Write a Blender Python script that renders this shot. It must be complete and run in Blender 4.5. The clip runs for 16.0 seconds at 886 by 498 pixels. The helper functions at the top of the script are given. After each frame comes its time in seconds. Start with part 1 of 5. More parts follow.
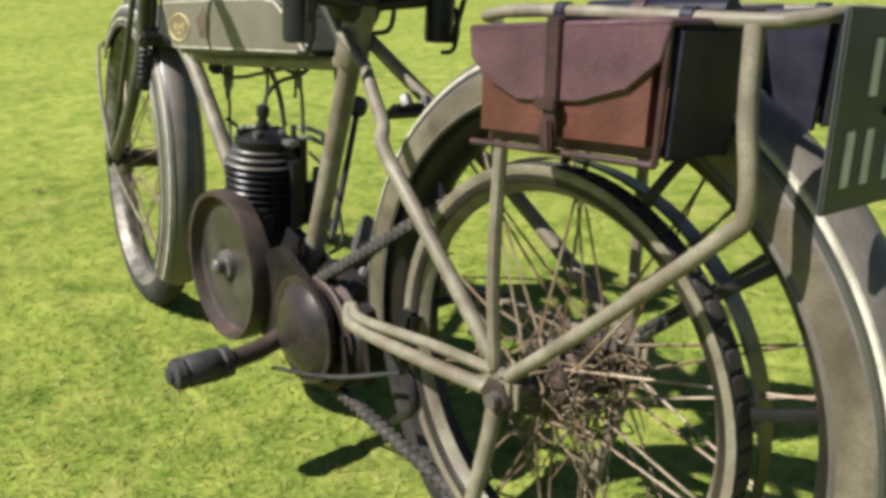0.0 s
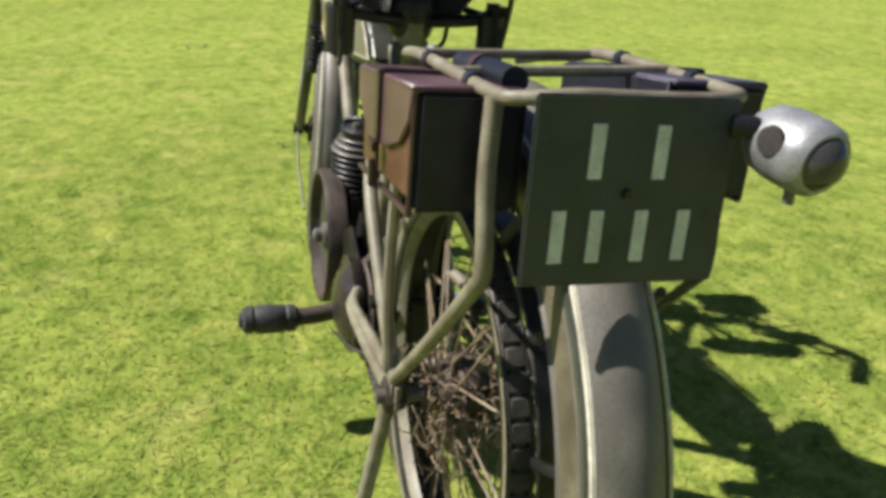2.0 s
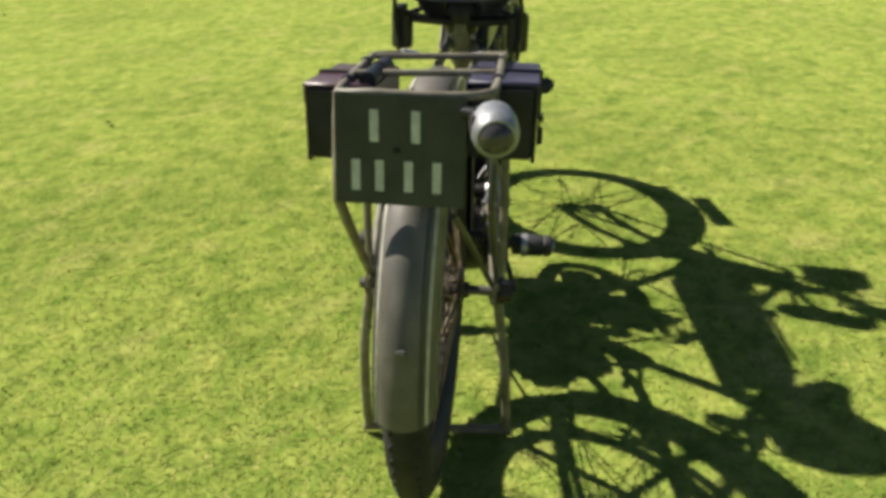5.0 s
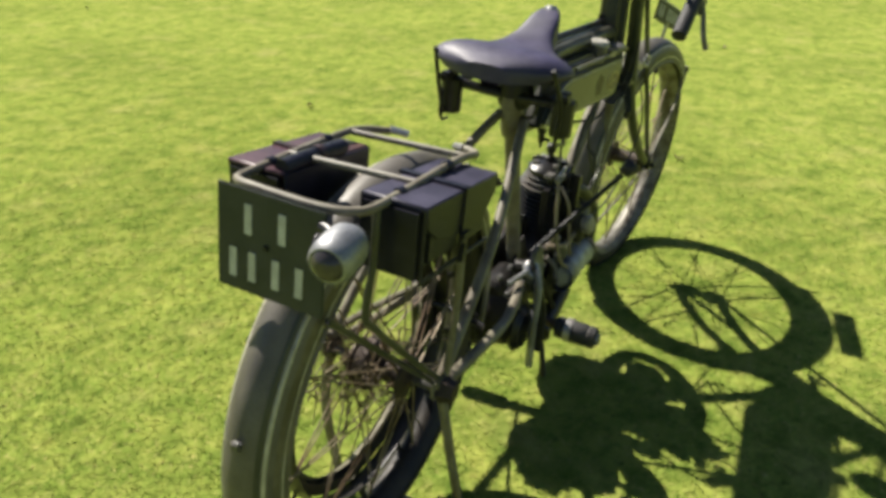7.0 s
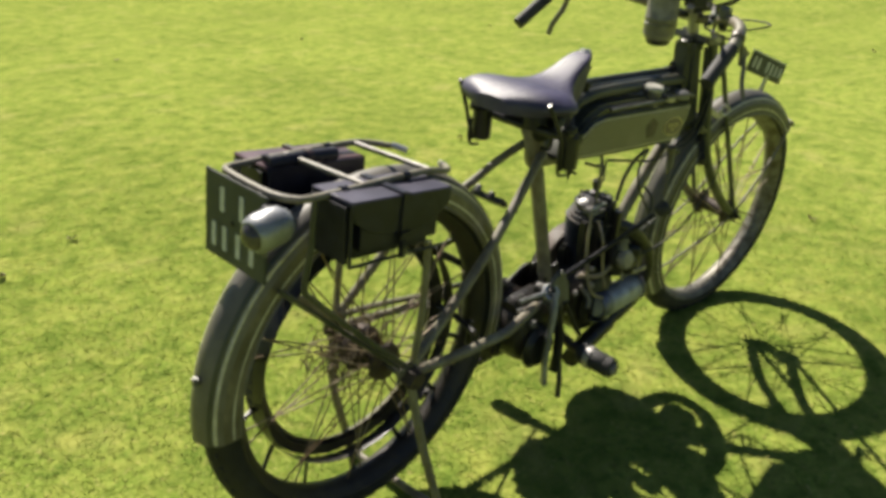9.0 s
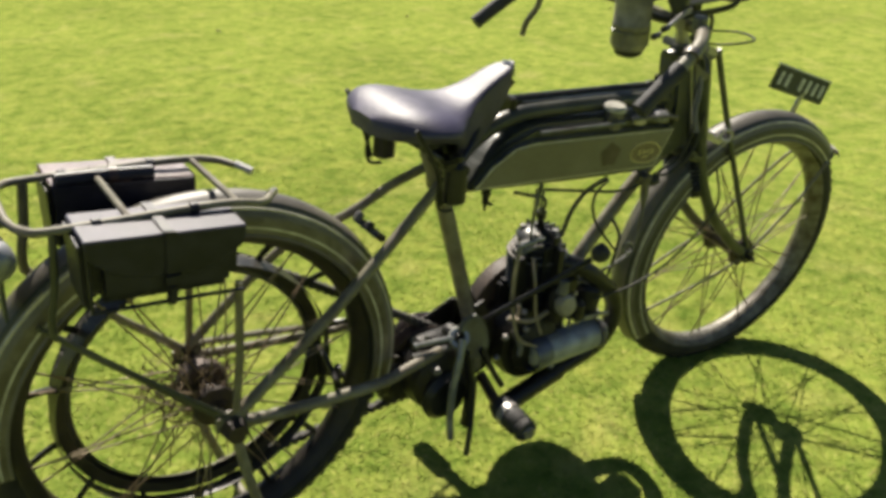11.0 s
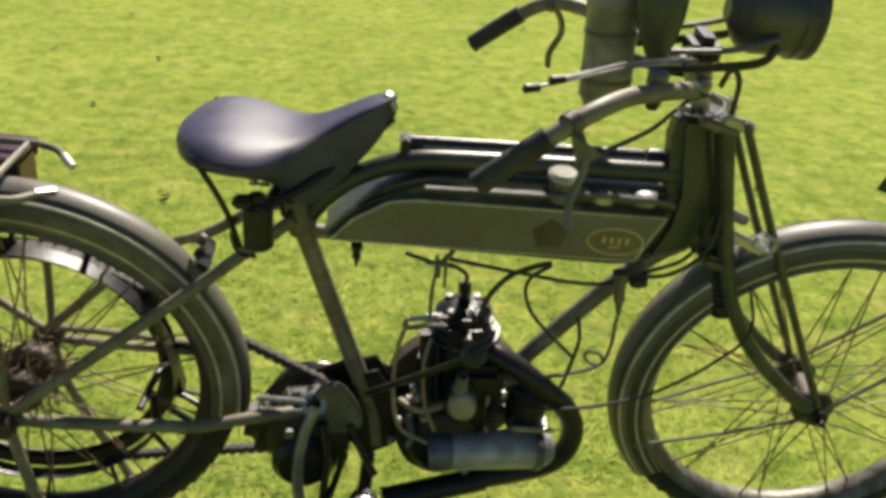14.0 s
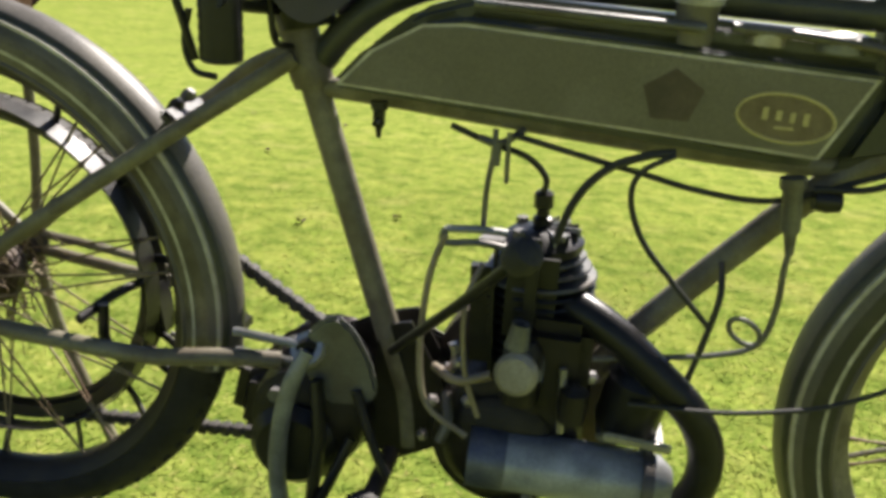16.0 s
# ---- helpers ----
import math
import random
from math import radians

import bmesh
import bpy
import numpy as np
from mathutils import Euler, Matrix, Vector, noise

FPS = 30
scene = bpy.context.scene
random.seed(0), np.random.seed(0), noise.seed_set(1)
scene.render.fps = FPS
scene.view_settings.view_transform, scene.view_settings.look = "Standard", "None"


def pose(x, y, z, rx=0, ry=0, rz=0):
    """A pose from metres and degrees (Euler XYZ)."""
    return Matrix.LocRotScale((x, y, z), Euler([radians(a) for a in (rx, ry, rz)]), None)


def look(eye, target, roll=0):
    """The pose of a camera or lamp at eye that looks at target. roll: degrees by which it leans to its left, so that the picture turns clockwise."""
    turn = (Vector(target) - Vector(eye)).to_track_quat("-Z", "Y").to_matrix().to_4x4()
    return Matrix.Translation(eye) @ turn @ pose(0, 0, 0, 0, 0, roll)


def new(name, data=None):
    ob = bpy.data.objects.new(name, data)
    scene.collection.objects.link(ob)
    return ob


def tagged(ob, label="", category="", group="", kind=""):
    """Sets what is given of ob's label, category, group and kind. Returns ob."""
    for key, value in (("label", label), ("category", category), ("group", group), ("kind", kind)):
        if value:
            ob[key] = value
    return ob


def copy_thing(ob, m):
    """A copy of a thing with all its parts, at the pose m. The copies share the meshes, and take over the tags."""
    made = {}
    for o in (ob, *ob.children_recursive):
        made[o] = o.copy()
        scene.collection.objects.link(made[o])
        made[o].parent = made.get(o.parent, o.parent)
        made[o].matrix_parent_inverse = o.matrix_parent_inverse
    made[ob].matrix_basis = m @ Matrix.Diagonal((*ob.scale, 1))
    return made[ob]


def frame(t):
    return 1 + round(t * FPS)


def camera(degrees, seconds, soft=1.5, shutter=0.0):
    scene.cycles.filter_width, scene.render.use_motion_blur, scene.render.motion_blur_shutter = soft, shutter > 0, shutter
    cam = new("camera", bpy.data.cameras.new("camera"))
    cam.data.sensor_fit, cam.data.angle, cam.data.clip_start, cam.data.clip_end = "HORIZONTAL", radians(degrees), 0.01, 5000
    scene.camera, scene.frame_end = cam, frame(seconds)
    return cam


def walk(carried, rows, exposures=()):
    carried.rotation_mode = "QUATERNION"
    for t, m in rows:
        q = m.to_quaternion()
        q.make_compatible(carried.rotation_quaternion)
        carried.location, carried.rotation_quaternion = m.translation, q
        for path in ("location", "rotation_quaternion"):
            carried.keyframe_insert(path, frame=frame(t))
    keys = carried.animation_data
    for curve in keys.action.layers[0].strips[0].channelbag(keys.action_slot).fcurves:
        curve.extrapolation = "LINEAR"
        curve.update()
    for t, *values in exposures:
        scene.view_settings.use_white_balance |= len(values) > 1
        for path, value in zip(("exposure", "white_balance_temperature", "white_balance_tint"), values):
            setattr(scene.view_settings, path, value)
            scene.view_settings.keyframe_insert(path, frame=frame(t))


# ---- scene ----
LENS = 57.57
ROWS = [
    (0, (-0.493, 0.605, 0.776), (0.945, -0.593, 0.071), 1.1),
    (0.5, (-0.583, 0.554, 0.823), (0.956, -0.508, 0.113), 1.4),
    (1, (-0.677, 0.494, 0.838), (0.952, -0.416, 0.119), 1.9),
    (1.5, (-0.715, 0.401, 0.862), (0.991, -0.331, 0.119), 2.1),
    (2, (-0.724, 0.294, 0.851), (1.035, -0.252, 0.072), 2.2),
    (2.5, (-0.762, 0.244, 0.843), (1.022, -0.134, 0.021), 1.8),
    (3, (-0.859, 0.212, 0.846), (0.931, -0.04, -0.009), 1.3),
    (3.2, (-0.917, 0.191, 0.854), (0.874, -0.021, -0.011), 1.2),
    (5.3, (-1.137, -0.184, 0.985), (0.643, 0.106, 0.122), -1.8),
    (5.5, (-1.101, -0.216, 0.991), (0.669, 0.122, 0.125), -0.9),
    (6, (-1.028, -0.299, 1.012), (0.708, 0.183, 0.143), -0.5),
    (6.5, (-0.967, -0.368, 1.033), (0.71, 0.284, 0.16), 0.2),
    (7, (-0.91, -0.528, 1.087), (0.696, 0.276, 0.206), 1.6),
    (7.5, (-0.905, -0.662, 1.123), (0.636, 0.27, 0.255), 2.2),
    (8, (-0.942, -0.748, 1.117), (0.544, 0.279, 0.259), 2.9),
    (8.2, (-0.952, -0.81, 1.109), (0.505, 0.276, 0.274), 2.4),
    (10.3, (-0.507, -0.98, 1.118), (0.673, 0.402, 0.283), 1.6),
    (10.5, (-0.474, -1.006, 1.145), (0.673, 0.396, 0.299), 1.5),
    (11, (-0.333, -1.055, 1.137), (0.727, 0.404, 0.273), 2.0),
    (11.5, (-0.183, -1.13, 1.146), (0.766, 0.394, 0.265), 2.3),
    (12, (-0.04, -1.118, 1.136), (0.797, 0.461, 0.24), 2.5),
    (12.5, (0.106, -1.061, 1.145), (0.82, 0.576, 0.244), 2.4),
    (13, (0.213, -1.046, 1.161), (0.787, 0.646, 0.262), 2.4),
    (13.5, (0.358, -1.079, 1.159), (0.774, 0.656, 0.257), 2.7),
    (14, (0.487, -1.083, 1.144), (0.73, 0.688, 0.248), 3.3),
    (14.5, (0.579, -0.962, 1.067), (0.66, 0.841, 0.204), 3.8),
    (15, (0.636, -0.847, 0.968), (0.576, 0.994, 0.19), 3.9),
    (15.5, (0.684, -0.811, 0.825), (0.485, 1.061, 0.149), 3.4),
    (16, (0.694, -0.818, 0.722), (0.415, 1.069, 0.122), 3.0),
]
EXPOSURES = (
    (0.0, 0.78, 6250, 15), (2.0, 0.77, 6300, 12), (3.0, 0.76, 6450, 10), (6.0, 0.80, 6550, 10), (8.0, 0.82, 6650, 10),
    (10.5, 0.78, 6850, 10), (14.0, 0.78, 6850, 10), (15.2, 1.01, 6550, 12), (16.0, 1.08, 6500, 15),
)
cam = camera(LENS, 16.0, soft=4.0)
walk(cam, [(t, look(eye, target, roll)) for t, eye, target, roll in ROWS], exposures=EXPOSURES)

# ---- light: late-summer sun from the machine's left, clear sky ----
SUN_WAY = Vector((0.345, 0.885, 1.0))
scene.view_settings.exposure = 0.75
world = bpy.data.worlds.new("sky")
scene.world = world
world.use_nodes = True
sky = world.node_tree.nodes.new("ShaderNodeTexSky")
sky.sky_type, sky.sun_disc = "NISHITA", False
sky.ozone_density, sky.dust_density = 3.0, 0.5
sky.sun_elevation = math.asin(SUN_WAY.normalized().z)
sky.sun_rotation = math.atan2(SUN_WAY.x, SUN_WAY.y)
world.node_tree.nodes["Background"].inputs["Strength"].default_value = 0.042
world.node_tree.links.new(sky.outputs[0], world.node_tree.nodes["Background"].inputs["Color"])
sun = new("sun", bpy.data.lights.new("sun", "SUN"))
sun.data.energy, sun.data.angle, sun.data.color = 5.0, radians(0.6), (1.0, 0.95, 0.85)
sun.matrix_world = look(SUN_WAY * 6, (0, 0, 0))


# ---- materials ----
def surface(name, low, high, rough=(0.45, 0.7), metal=0.0, scale=30.0, fine=400.0, bump=0.15, dirt=None, dirt_amount=0.5, spec=0.5):
    """Two tones mixed by coarse and fine noise, with an optional layer of dust or rust in patches, and fine relief."""
    m = bpy.data.materials.new(name)
    m.use_nodes = True
    nt, n = m.node_tree, m.node_tree.nodes
    b = n["Principled BSDF"]
    co = n.new("ShaderNodeTexCoord")

    def grain(s, detail=4.0):
        q = n.new("ShaderNodeTexNoise")
        q.inputs["Scale"].default_value, q.inputs["Detail"].default_value = s, detail
        nt.links.new(co.outputs["Object"], q.inputs["Vector"])
        return q

    def ramp(src, a, c, lo=0.35, hi=0.65):
        q = n.new("ShaderNodeValToRGB")
        q.color_ramp.elements[0].position, q.color_ramp.elements[1].position = lo, hi
        q.color_ramp.elements[0].color, q.color_ramp.elements[1].color = (*a, 1), (*c, 1)
        nt.links.new(src.outputs["Fac"], q.inputs["Fac"])
        return q

    coarse, small = grain(scale), grain(fine, 6.0)
    colour = ramp(coarse, low, high)
    last = colour.outputs["Color"]
    mix = n.new("ShaderNodeMix")
    mix.data_type, mix.blend_type = "RGBA", "OVERLAY"
    mix.inputs["Factor"].default_value = 0.35
    nt.links.new(last, mix.inputs["A"])
    nt.links.new(ramp(small, (0.3, 0.3, 0.3), (0.7, 0.7, 0.7)).outputs["Color"], mix.inputs["B"])
    last = mix.outputs["Result"]
    if dirt:
        patch = ramp(grain(scale * 0.37 + 3, 8.0), (0, 0, 0), (dirt_amount,) * 3, 0.42, 0.62)
        over = n.new("ShaderNodeMix")
        over.data_type = "RGBA"
        nt.links.new(patch.outputs["Color"], over.inputs["Factor"])
        nt.links.new(last, over.inputs["A"])
        over.inputs["B"].default_value = (*dirt, 1)
        last = over.outputs["Result"]
    nt.links.new(last, b.inputs["Base Color"])
    gloss = n.new("ShaderNodeMapRange")
    gloss.inputs["To Min"].default_value, gloss.inputs["To Max"].default_value = rough
    nt.links.new(coarse.outputs["Fac"], gloss.inputs["Value"])
    nt.links.new(gloss.outputs["Result"], b.inputs["Roughness"])
    b.inputs["Metallic"].default_value = metal
    b.inputs["Specular IOR Level"].default_value = spec
    relief = n.new("ShaderNodeBump")
    relief.inputs["Strength"].default_value, relief.inputs["Distance"].default_value = bump, 0.002
    nt.links.new(small.outputs["Fac"], relief.inputs["Height"])
    nt.links.new(relief.outputs["Normal"], b.inputs["Normal"])
    return m


DUST, RUST = (0.36, 0.31, 0.2), (0.13, 0.06, 0.03)
LAMP_GREY = surface("dull_dark_grey_enamel", (0.045, 0.045, 0.044), (0.085, 0.085, 0.082), (0.28, 0.45), metal=0.2, scale=30, dirt=(0.12, 0.11, 0.09), dirt_amount=0.3)
KHAKI = surface("khaki_paint", (0.094, 0.085, 0.072), (0.138, 0.125, 0.106), (0.40, 0.54), dirt=(0.16, 0.14, 0.108), dirt_amount=0.35, scale=22)
KHAKI_TUBE = surface("khaki_frame_paint", (0.160, 0.145, 0.100), (0.232, 0.212, 0.150), (0.42, 0.64), dirt=(0.085, 0.058, 0.038), dirt_amount=0.5, scale=45)
OLIVE = surface("dark_olive_paint", (0.034, 0.037, 0.031), (0.053, 0.056, 0.046), (0.24, 0.42), scale=20, dirt=DUST, dirt_amount=0.08, spec=0.4)
CREAM = surface("pale_lining", (0.44, 0.415, 0.33), (0.60, 0.565, 0.455), (0.4, 0.6), scale=70, dirt=(0.16, 0.13, 0.09), dirt_amount=0.35)
PANEL = surface("tank_panel_paint", (0.124, 0.112, 0.088), (0.162, 0.147, 0.117), (0.3, 0.48), scale=14, dirt=(0.085, 0.072, 0.052), dirt_amount=0.35)
RUBBER = surface("black_rubber", (0.016, 0.016, 0.018), (0.034, 0.033, 0.034), (0.55, 0.8), scale=50, bump=0.3, dirt=(0.11, 0.10, 0.08), dirt_amount=0.2)
TYRE = surface("tyre_rubber", (0.014, 0.014, 0.014), (0.028, 0.027, 0.026), (0.65, 0.9), scale=40, bump=0.6, dirt=(0.055, 0.050, 0.042), dirt_amount=0.35, spec=0.3)
RIM = surface("worn_nickel_rim", (0.135, 0.125, 0.10), (0.25, 0.235, 0.195), (0.36, 0.55), metal=0.3, bump=0.4, dirt=(0.06, 0.045, 0.03), dirt_amount=0.8, scale=60)
BRIGHT = surface("worn_nickel", (0.36, 0.35, 0.34), (0.5, 0.49, 0.48), (0.22, 0.45), metal=0.55, dirt=(0.16, 0.11, 0.08), dirt_amount=0.45)
SPOKE = surface("spoke_steel", (0.19, 0.15, 0.10), (0.34, 0.28, 0.19), (0.4, 0.65), metal=0.25, dirt=RUST, dirt_amount=0.7)
RUSTY = surface("rusty_steel", (0.040, 0.028, 0.022), (0.082, 0.056, 0.042), (0.45, 0.7), metal=0.25, bump=0.5, dirt=(0.03, 0.024, 0.02), dirt_amount=0.6)
BROWN_METAL = surface("browned_steel", (0.030, 0.024, 0.023), (0.055, 0.043, 0.040), (0.2, 0.34), metal=0.35, dirt=(0.06, 0.04, 0.03), dirt_amount=0.4)
GREY_METAL = surface("grey_steel", (0.1, 0.1, 0.096), (0.175, 0.175, 0.165), (0.35, 0.55), metal=0.3, dirt=(0.1, 0.07, 0.05), dirt_amount=0.5)
ALLOY = surface("dull_aluminium", (0.2, 0.205, 0.215), (0.33, 0.335, 0.345), (0.35, 0.55), metal=0.45, dirt=(0.1, 0.09, 0.07), dirt_amount=0.5)
BLACK_METAL = surface("black_enamel", (0.008, 0.008, 0.009), (0.017, 0.016, 0.017), (0.24, 0.45), scale=40, dirt=(0.06, 0.05, 0.04), dirt_amount=0.1, spec=0.35)
OILY = surface("oily_cast_iron", (0.010, 0.009, 0.008), (0.022, 0.019, 0.017), (0.26, 0.48), metal=0.15, bump=0.6, dirt=(0.065, 0.05, 0.035), dirt_amount=0.25, spec=0.35)
LEATHER_BROWN = surface("chestnut_leather", (0.078, 0.027, 0.020), (0.128, 0.047, 0.034), (0.28, 0.46), scale=25, bump=0.35, dirt=(0.05, 0.02, 0.018), dirt_amount=0.5)
# Flap leather: lighter and bluer than the bag, the reflected sky mixed in.
LEATHER_FLAP = surface("sky_lit_flap_leather", (0.066, 0.033, 0.040), (0.110, 0.056, 0.064), (0.24, 0.4), scale=20, bump=0.25, dirt=(0.05, 0.024, 0.028), dirt_amount=0.45)
LEATHER_BLACK = surface("black_leather", (0.010, 0.010, 0.017), (0.022, 0.021, 0.033), (0.3, 0.45), scale=35, fine=900.0, bump=0.2, spec=0.3)
SADDLE_LEATHER = surface("saddle_leather", (0.030, 0.025, 0.060), (0.058, 0.050, 0.104), (0.45, 0.56), scale=26, fine=700.0, bump=0.2, dirt=(0.075, 0.07, 0.09), dirt_amount=0.35)
PLATE = surface("black_plate_paint", (0.022, 0.028, 0.026), (0.04, 0.046, 0.042), (0.5, 0.7), scale=25, dirt=(0.07, 0.07, 0.055), dirt_amount=0.3)
WHITE = surface("aged_white_paint", (0.44, 0.44, 0.43), (0.60, 0.60, 0.585), (0.5, 0.7), scale=60)
GOLD = surface("gold_transfer", (0.42, 0.36, 0.15), (0.55, 0.47, 0.22), (0.4, 0.6))
BADGE = surface("dark_transfer", (0.06, 0.045, 0.03), (0.1, 0.075, 0.05), (0.5, 0.7))
BADGE_FIELD = surface("brown_transfer", (0.13, 0.095, 0.055), (0.19, 0.145, 0.085), (0.4, 0.6), scale=40)
RIM_BLACK = surface("glossy_black_rim_paint", (0.010, 0.010, 0.010), (0.022, 0.020, 0.018), (0.26, 0.50), scale=70, bump=0.3, dirt=(0.05, 0.042, 0.03), dirt_amount=0.3)
BELT_RIM = surface("rusty_rim_paint", (0.014, 0.012, 0.011), (0.028, 0.024, 0.020), (0.35, 0.6), metal=0.2, bump=0.3, dirt=(0.06, 0.047, 0.032), dirt_amount=0.4)
FORK_PAINT = surface("worn_dark_khaki_paint", (0.030, 0.036, 0.025), (0.050, 0.056, 0.040), (0.25, 0.45), scale=30, dirt=DUST, dirt_amount=0.12)
BLUED = surface("heat_blued_steel", (0.09, 0.10, 0.14), (0.15, 0.16, 0.20), (0.3, 0.5), metal=0.4)
PALE_BRASS = surface("pale_tarnished_brass", (0.26, 0.235, 0.18), (0.40, 0.36, 0.29), (0.4, 0.6), metal=0.2, dirt=(0.12, 0.09, 0.06), dirt_amount=0.5, bump=0.3)
TIN = surface("streaked_grey_tin", (0.20, 0.187, 0.155), (0.33, 0.31, 0.265), (0.35, 0.55), metal=0.2, scale=35, dirt=(0.07, 0.062, 0.05), dirt_amount=0.5)
VALANCE = surface("dusty_khaki_paint", (0.088, 0.074, 0.050), (0.172, 0.148, 0.104), (0.34, 0.50), dirt=(0.050, 0.040, 0.028), dirt_amount=0.5, scale=30)
# Front mudguard sides: khaki paint darkened to hold their shade in the colour.
VALANCE_SHADED = surface("shaded_khaki_paint", (0.032, 0.031, 0.025), (0.052, 0.049, 0.040), (0.34, 0.5), dirt=(0.08, 0.07, 0.05), dirt_amount=0.3, scale=26)
COPPER = surface("dull_copper_pipe", (0.2, 0.16, 0.11), (0.32, 0.27, 0.19), (0.35, 0.55), metal=0.25)
LENS_RED = surface("dark_lens", (0.04, 0.036, 0.036), (0.06, 0.052, 0.052), (0.08, 0.15), bump=0.0)
SILENCER = surface("dull_blue_grey_metal", (0.27, 0.285, 0.30), (0.42, 0.435, 0.45), (0.30, 0.5), metal=0.25, dirt=(0.12, 0.11, 0.09), dirt_amount=0.5)
LID = surface("dark_lid_leather", (0.030, 0.027, 0.047), (0.056, 0.050, 0.082), (0.40, 0.52), scale=20, bump=0.3, spec=0.35)
BELT = surface("dusty_belt", (0.030, 0.027, 0.024), (0.066, 0.059, 0.048), (0.62, 0.8), scale=60, bump=0.3)
# Mudguard undersides: near black with slightly browner patches.
GUARD_INSIDE = surface("blackish_underside", (0.012, 0.011, 0.011), (0.026, 0.024, 0.022), (0.6, 0.85), scale=30, bump=0.5, dirt=(0.06, 0.05, 0.035), dirt_amount=0.3)
FACE = surface("dark_flywheel_steel", (0.05, 0.047, 0.042), (0.088, 0.082, 0.072), (0.22, 0.42), metal=0.35, dirt=(0.04, 0.028, 0.022), dirt_amount=0.5)
LEAF = surface("dry_leaf", (0.09, 0.06, 0.03), (0.17, 0.11, 0.05), (0.6, 0.8), scale=80)
DRY_STRAW = surface("dry_straw", (0.05, 0.032, 0.020), (0.24, 0.175, 0.10), (0.6, 0.85), scale=70)
CABLE = surface("cable_sheath", (0.018, 0.017, 0.016), (0.04, 0.038, 0.034), (0.5, 0.7))
CANVAS = surface("pale_canvas", (0.3, 0.29, 0.25), (0.45, 0.43, 0.37), (0.8, 0.95), bump=0.5)


def glass(name, tint):
    m = bpy.data.materials.new(name)
    m.use_nodes = True
    b = m.node_tree.nodes["Principled BSDF"]
    b.inputs["Base Color"].default_value = (*tint, 1)
    b.inputs["Transmission Weight"].default_value, b.inputs["Roughness"].default_value = 1.0, 0.05
    return m


CLEAR, DARK_GLASS = glass("clear_glass", (0.95, 0.95, 0.93)), glass("dark_lens_glass", (0.06, 0.02, 0.02))


def grass_material(name, blades):
    """Mown lawn: yellow-green, with drier straw patches in two sizes; blades vary one by one."""
    m = bpy.data.materials.new(name)
    m.use_nodes = True
    nt, n = m.node_tree, m.node_tree.nodes
    b, out = n["Principled BSDF"], n["Material Output"]
    co = n.new("ShaderNodeTexCoord")

    def grain(s, detail=5.0):
        q = n.new("ShaderNodeTexNoise")
        q.inputs["Scale"].default_value, q.inputs["Detail"].default_value = s, detail
        nt.links.new(co.outputs["Object"], q.inputs["Vector"])
        return q.outputs["Fac"]

    def mixed(fac, a, c, lo=0.35, hi=0.65, blend="MIX"):
        r = n.new("ShaderNodeMapRange")
        r.inputs["From Min"].default_value, r.inputs["From Max"].default_value = lo, hi
        nt.links.new(fac, r.inputs["Value"])
        q = n.new("ShaderNodeMix")
        q.data_type, q.blend_type = "RGBA", blend
        nt.links.new(r.outputs["Result"], q.inputs["Factor"])
        for socket, v in (("A", a), ("B", c)):
            if isinstance(v, tuple):
                q.inputs[socket].default_value = (*v, 1)
            else:
                nt.links.new(v, q.inputs[socket])
        return q.outputs["Result"]

    green = mixed(grain(1.1, 3.0), GRASS_DEEP, GRASS_LIGHT, 0.22, 0.60)
    green = mixed(grain(13.0, 6.0), green, GRASS_YELLOW, 0.40, 0.86)
    # Deep green also paints the shadowed gaps between grass clumps.
    green = mixed(grain(40.0, 4.0), green, GRASS_DEEP, 0.52, 0.78)
    green = mixed(grain(22.0, 5.0), GRASS_DEEP, green, 0.27, 0.46)
    green = mixed(grain(50.0, 2.0), green, GRASS_SPECK, 0.63, 0.72)
    green = mixed(grain(68.0, 3.0), green, GRASS_STRAW, 0.58, 0.76)
    green = mixed(grain(4.0, 8.0), green, GRASS_STRAW, 0.55, 0.92)
    green = mixed(grain(5.5, 6.0), green, GRASS_YELLOW, 0.53, 0.88)
    # Darker clumps paint in the shading of uneven turf.
    green = mixed(grain(9.0, 7.0), green, GRASS_DEEP, 0.49, 0.72)
    if blades:
        rnd = n.new("ShaderNodeNewGeometry").outputs["Random Per Island"]
        green = mixed(rnd, green, GRASS_YELLOW, 0.4, 3.4)
        green = mixed(rnd, green, GRASS_STRAW, 0.93, 1.05)
    else:
        green = mixed(grain(90.0, 5.0), green, GRASS_YELLOW, 0.4, 1.1)
        relief = n.new("ShaderNodeBump")
        relief.inputs["Strength"].default_value, relief.inputs["Distance"].default_value = 0.35, 0.05
        nt.links.new(grain(16.0, 7.0), relief.inputs["Height"])
        nt.links.new(relief.outputs["Normal"], b.inputs["Normal"])
    nt.links.new(green, b.inputs["Base Color"])
    b.inputs["Roughness"].default_value = 0.8
    b.inputs["Specular IOR Level"].default_value = 0.0
    if blades:
        lift = n.new("ShaderNodeVectorMath")
        lift.operation = "MULTIPLY_ADD"
        nt.links.new(n.new("ShaderNodeNewGeometry").outputs["Normal"], lift.inputs[0])
        lift.inputs[1].default_value, lift.inputs[2].default_value = (0.22, 0.22, 0.22), (0, 0, 1)
        nt.links.new(lift.outputs[0], b.inputs["Normal"])
        leaf = n.new("ShaderNodeBsdfTranslucent")
        nt.links.new(green, leaf.inputs["Color"])
        both = n.new("ShaderNodeMixShader")
        both.inputs["Fac"].default_value = 0.06
        nt.links.new(b.outputs[0], both.inputs[1])
        nt.links.new(leaf.outputs[0], both.inputs[2])
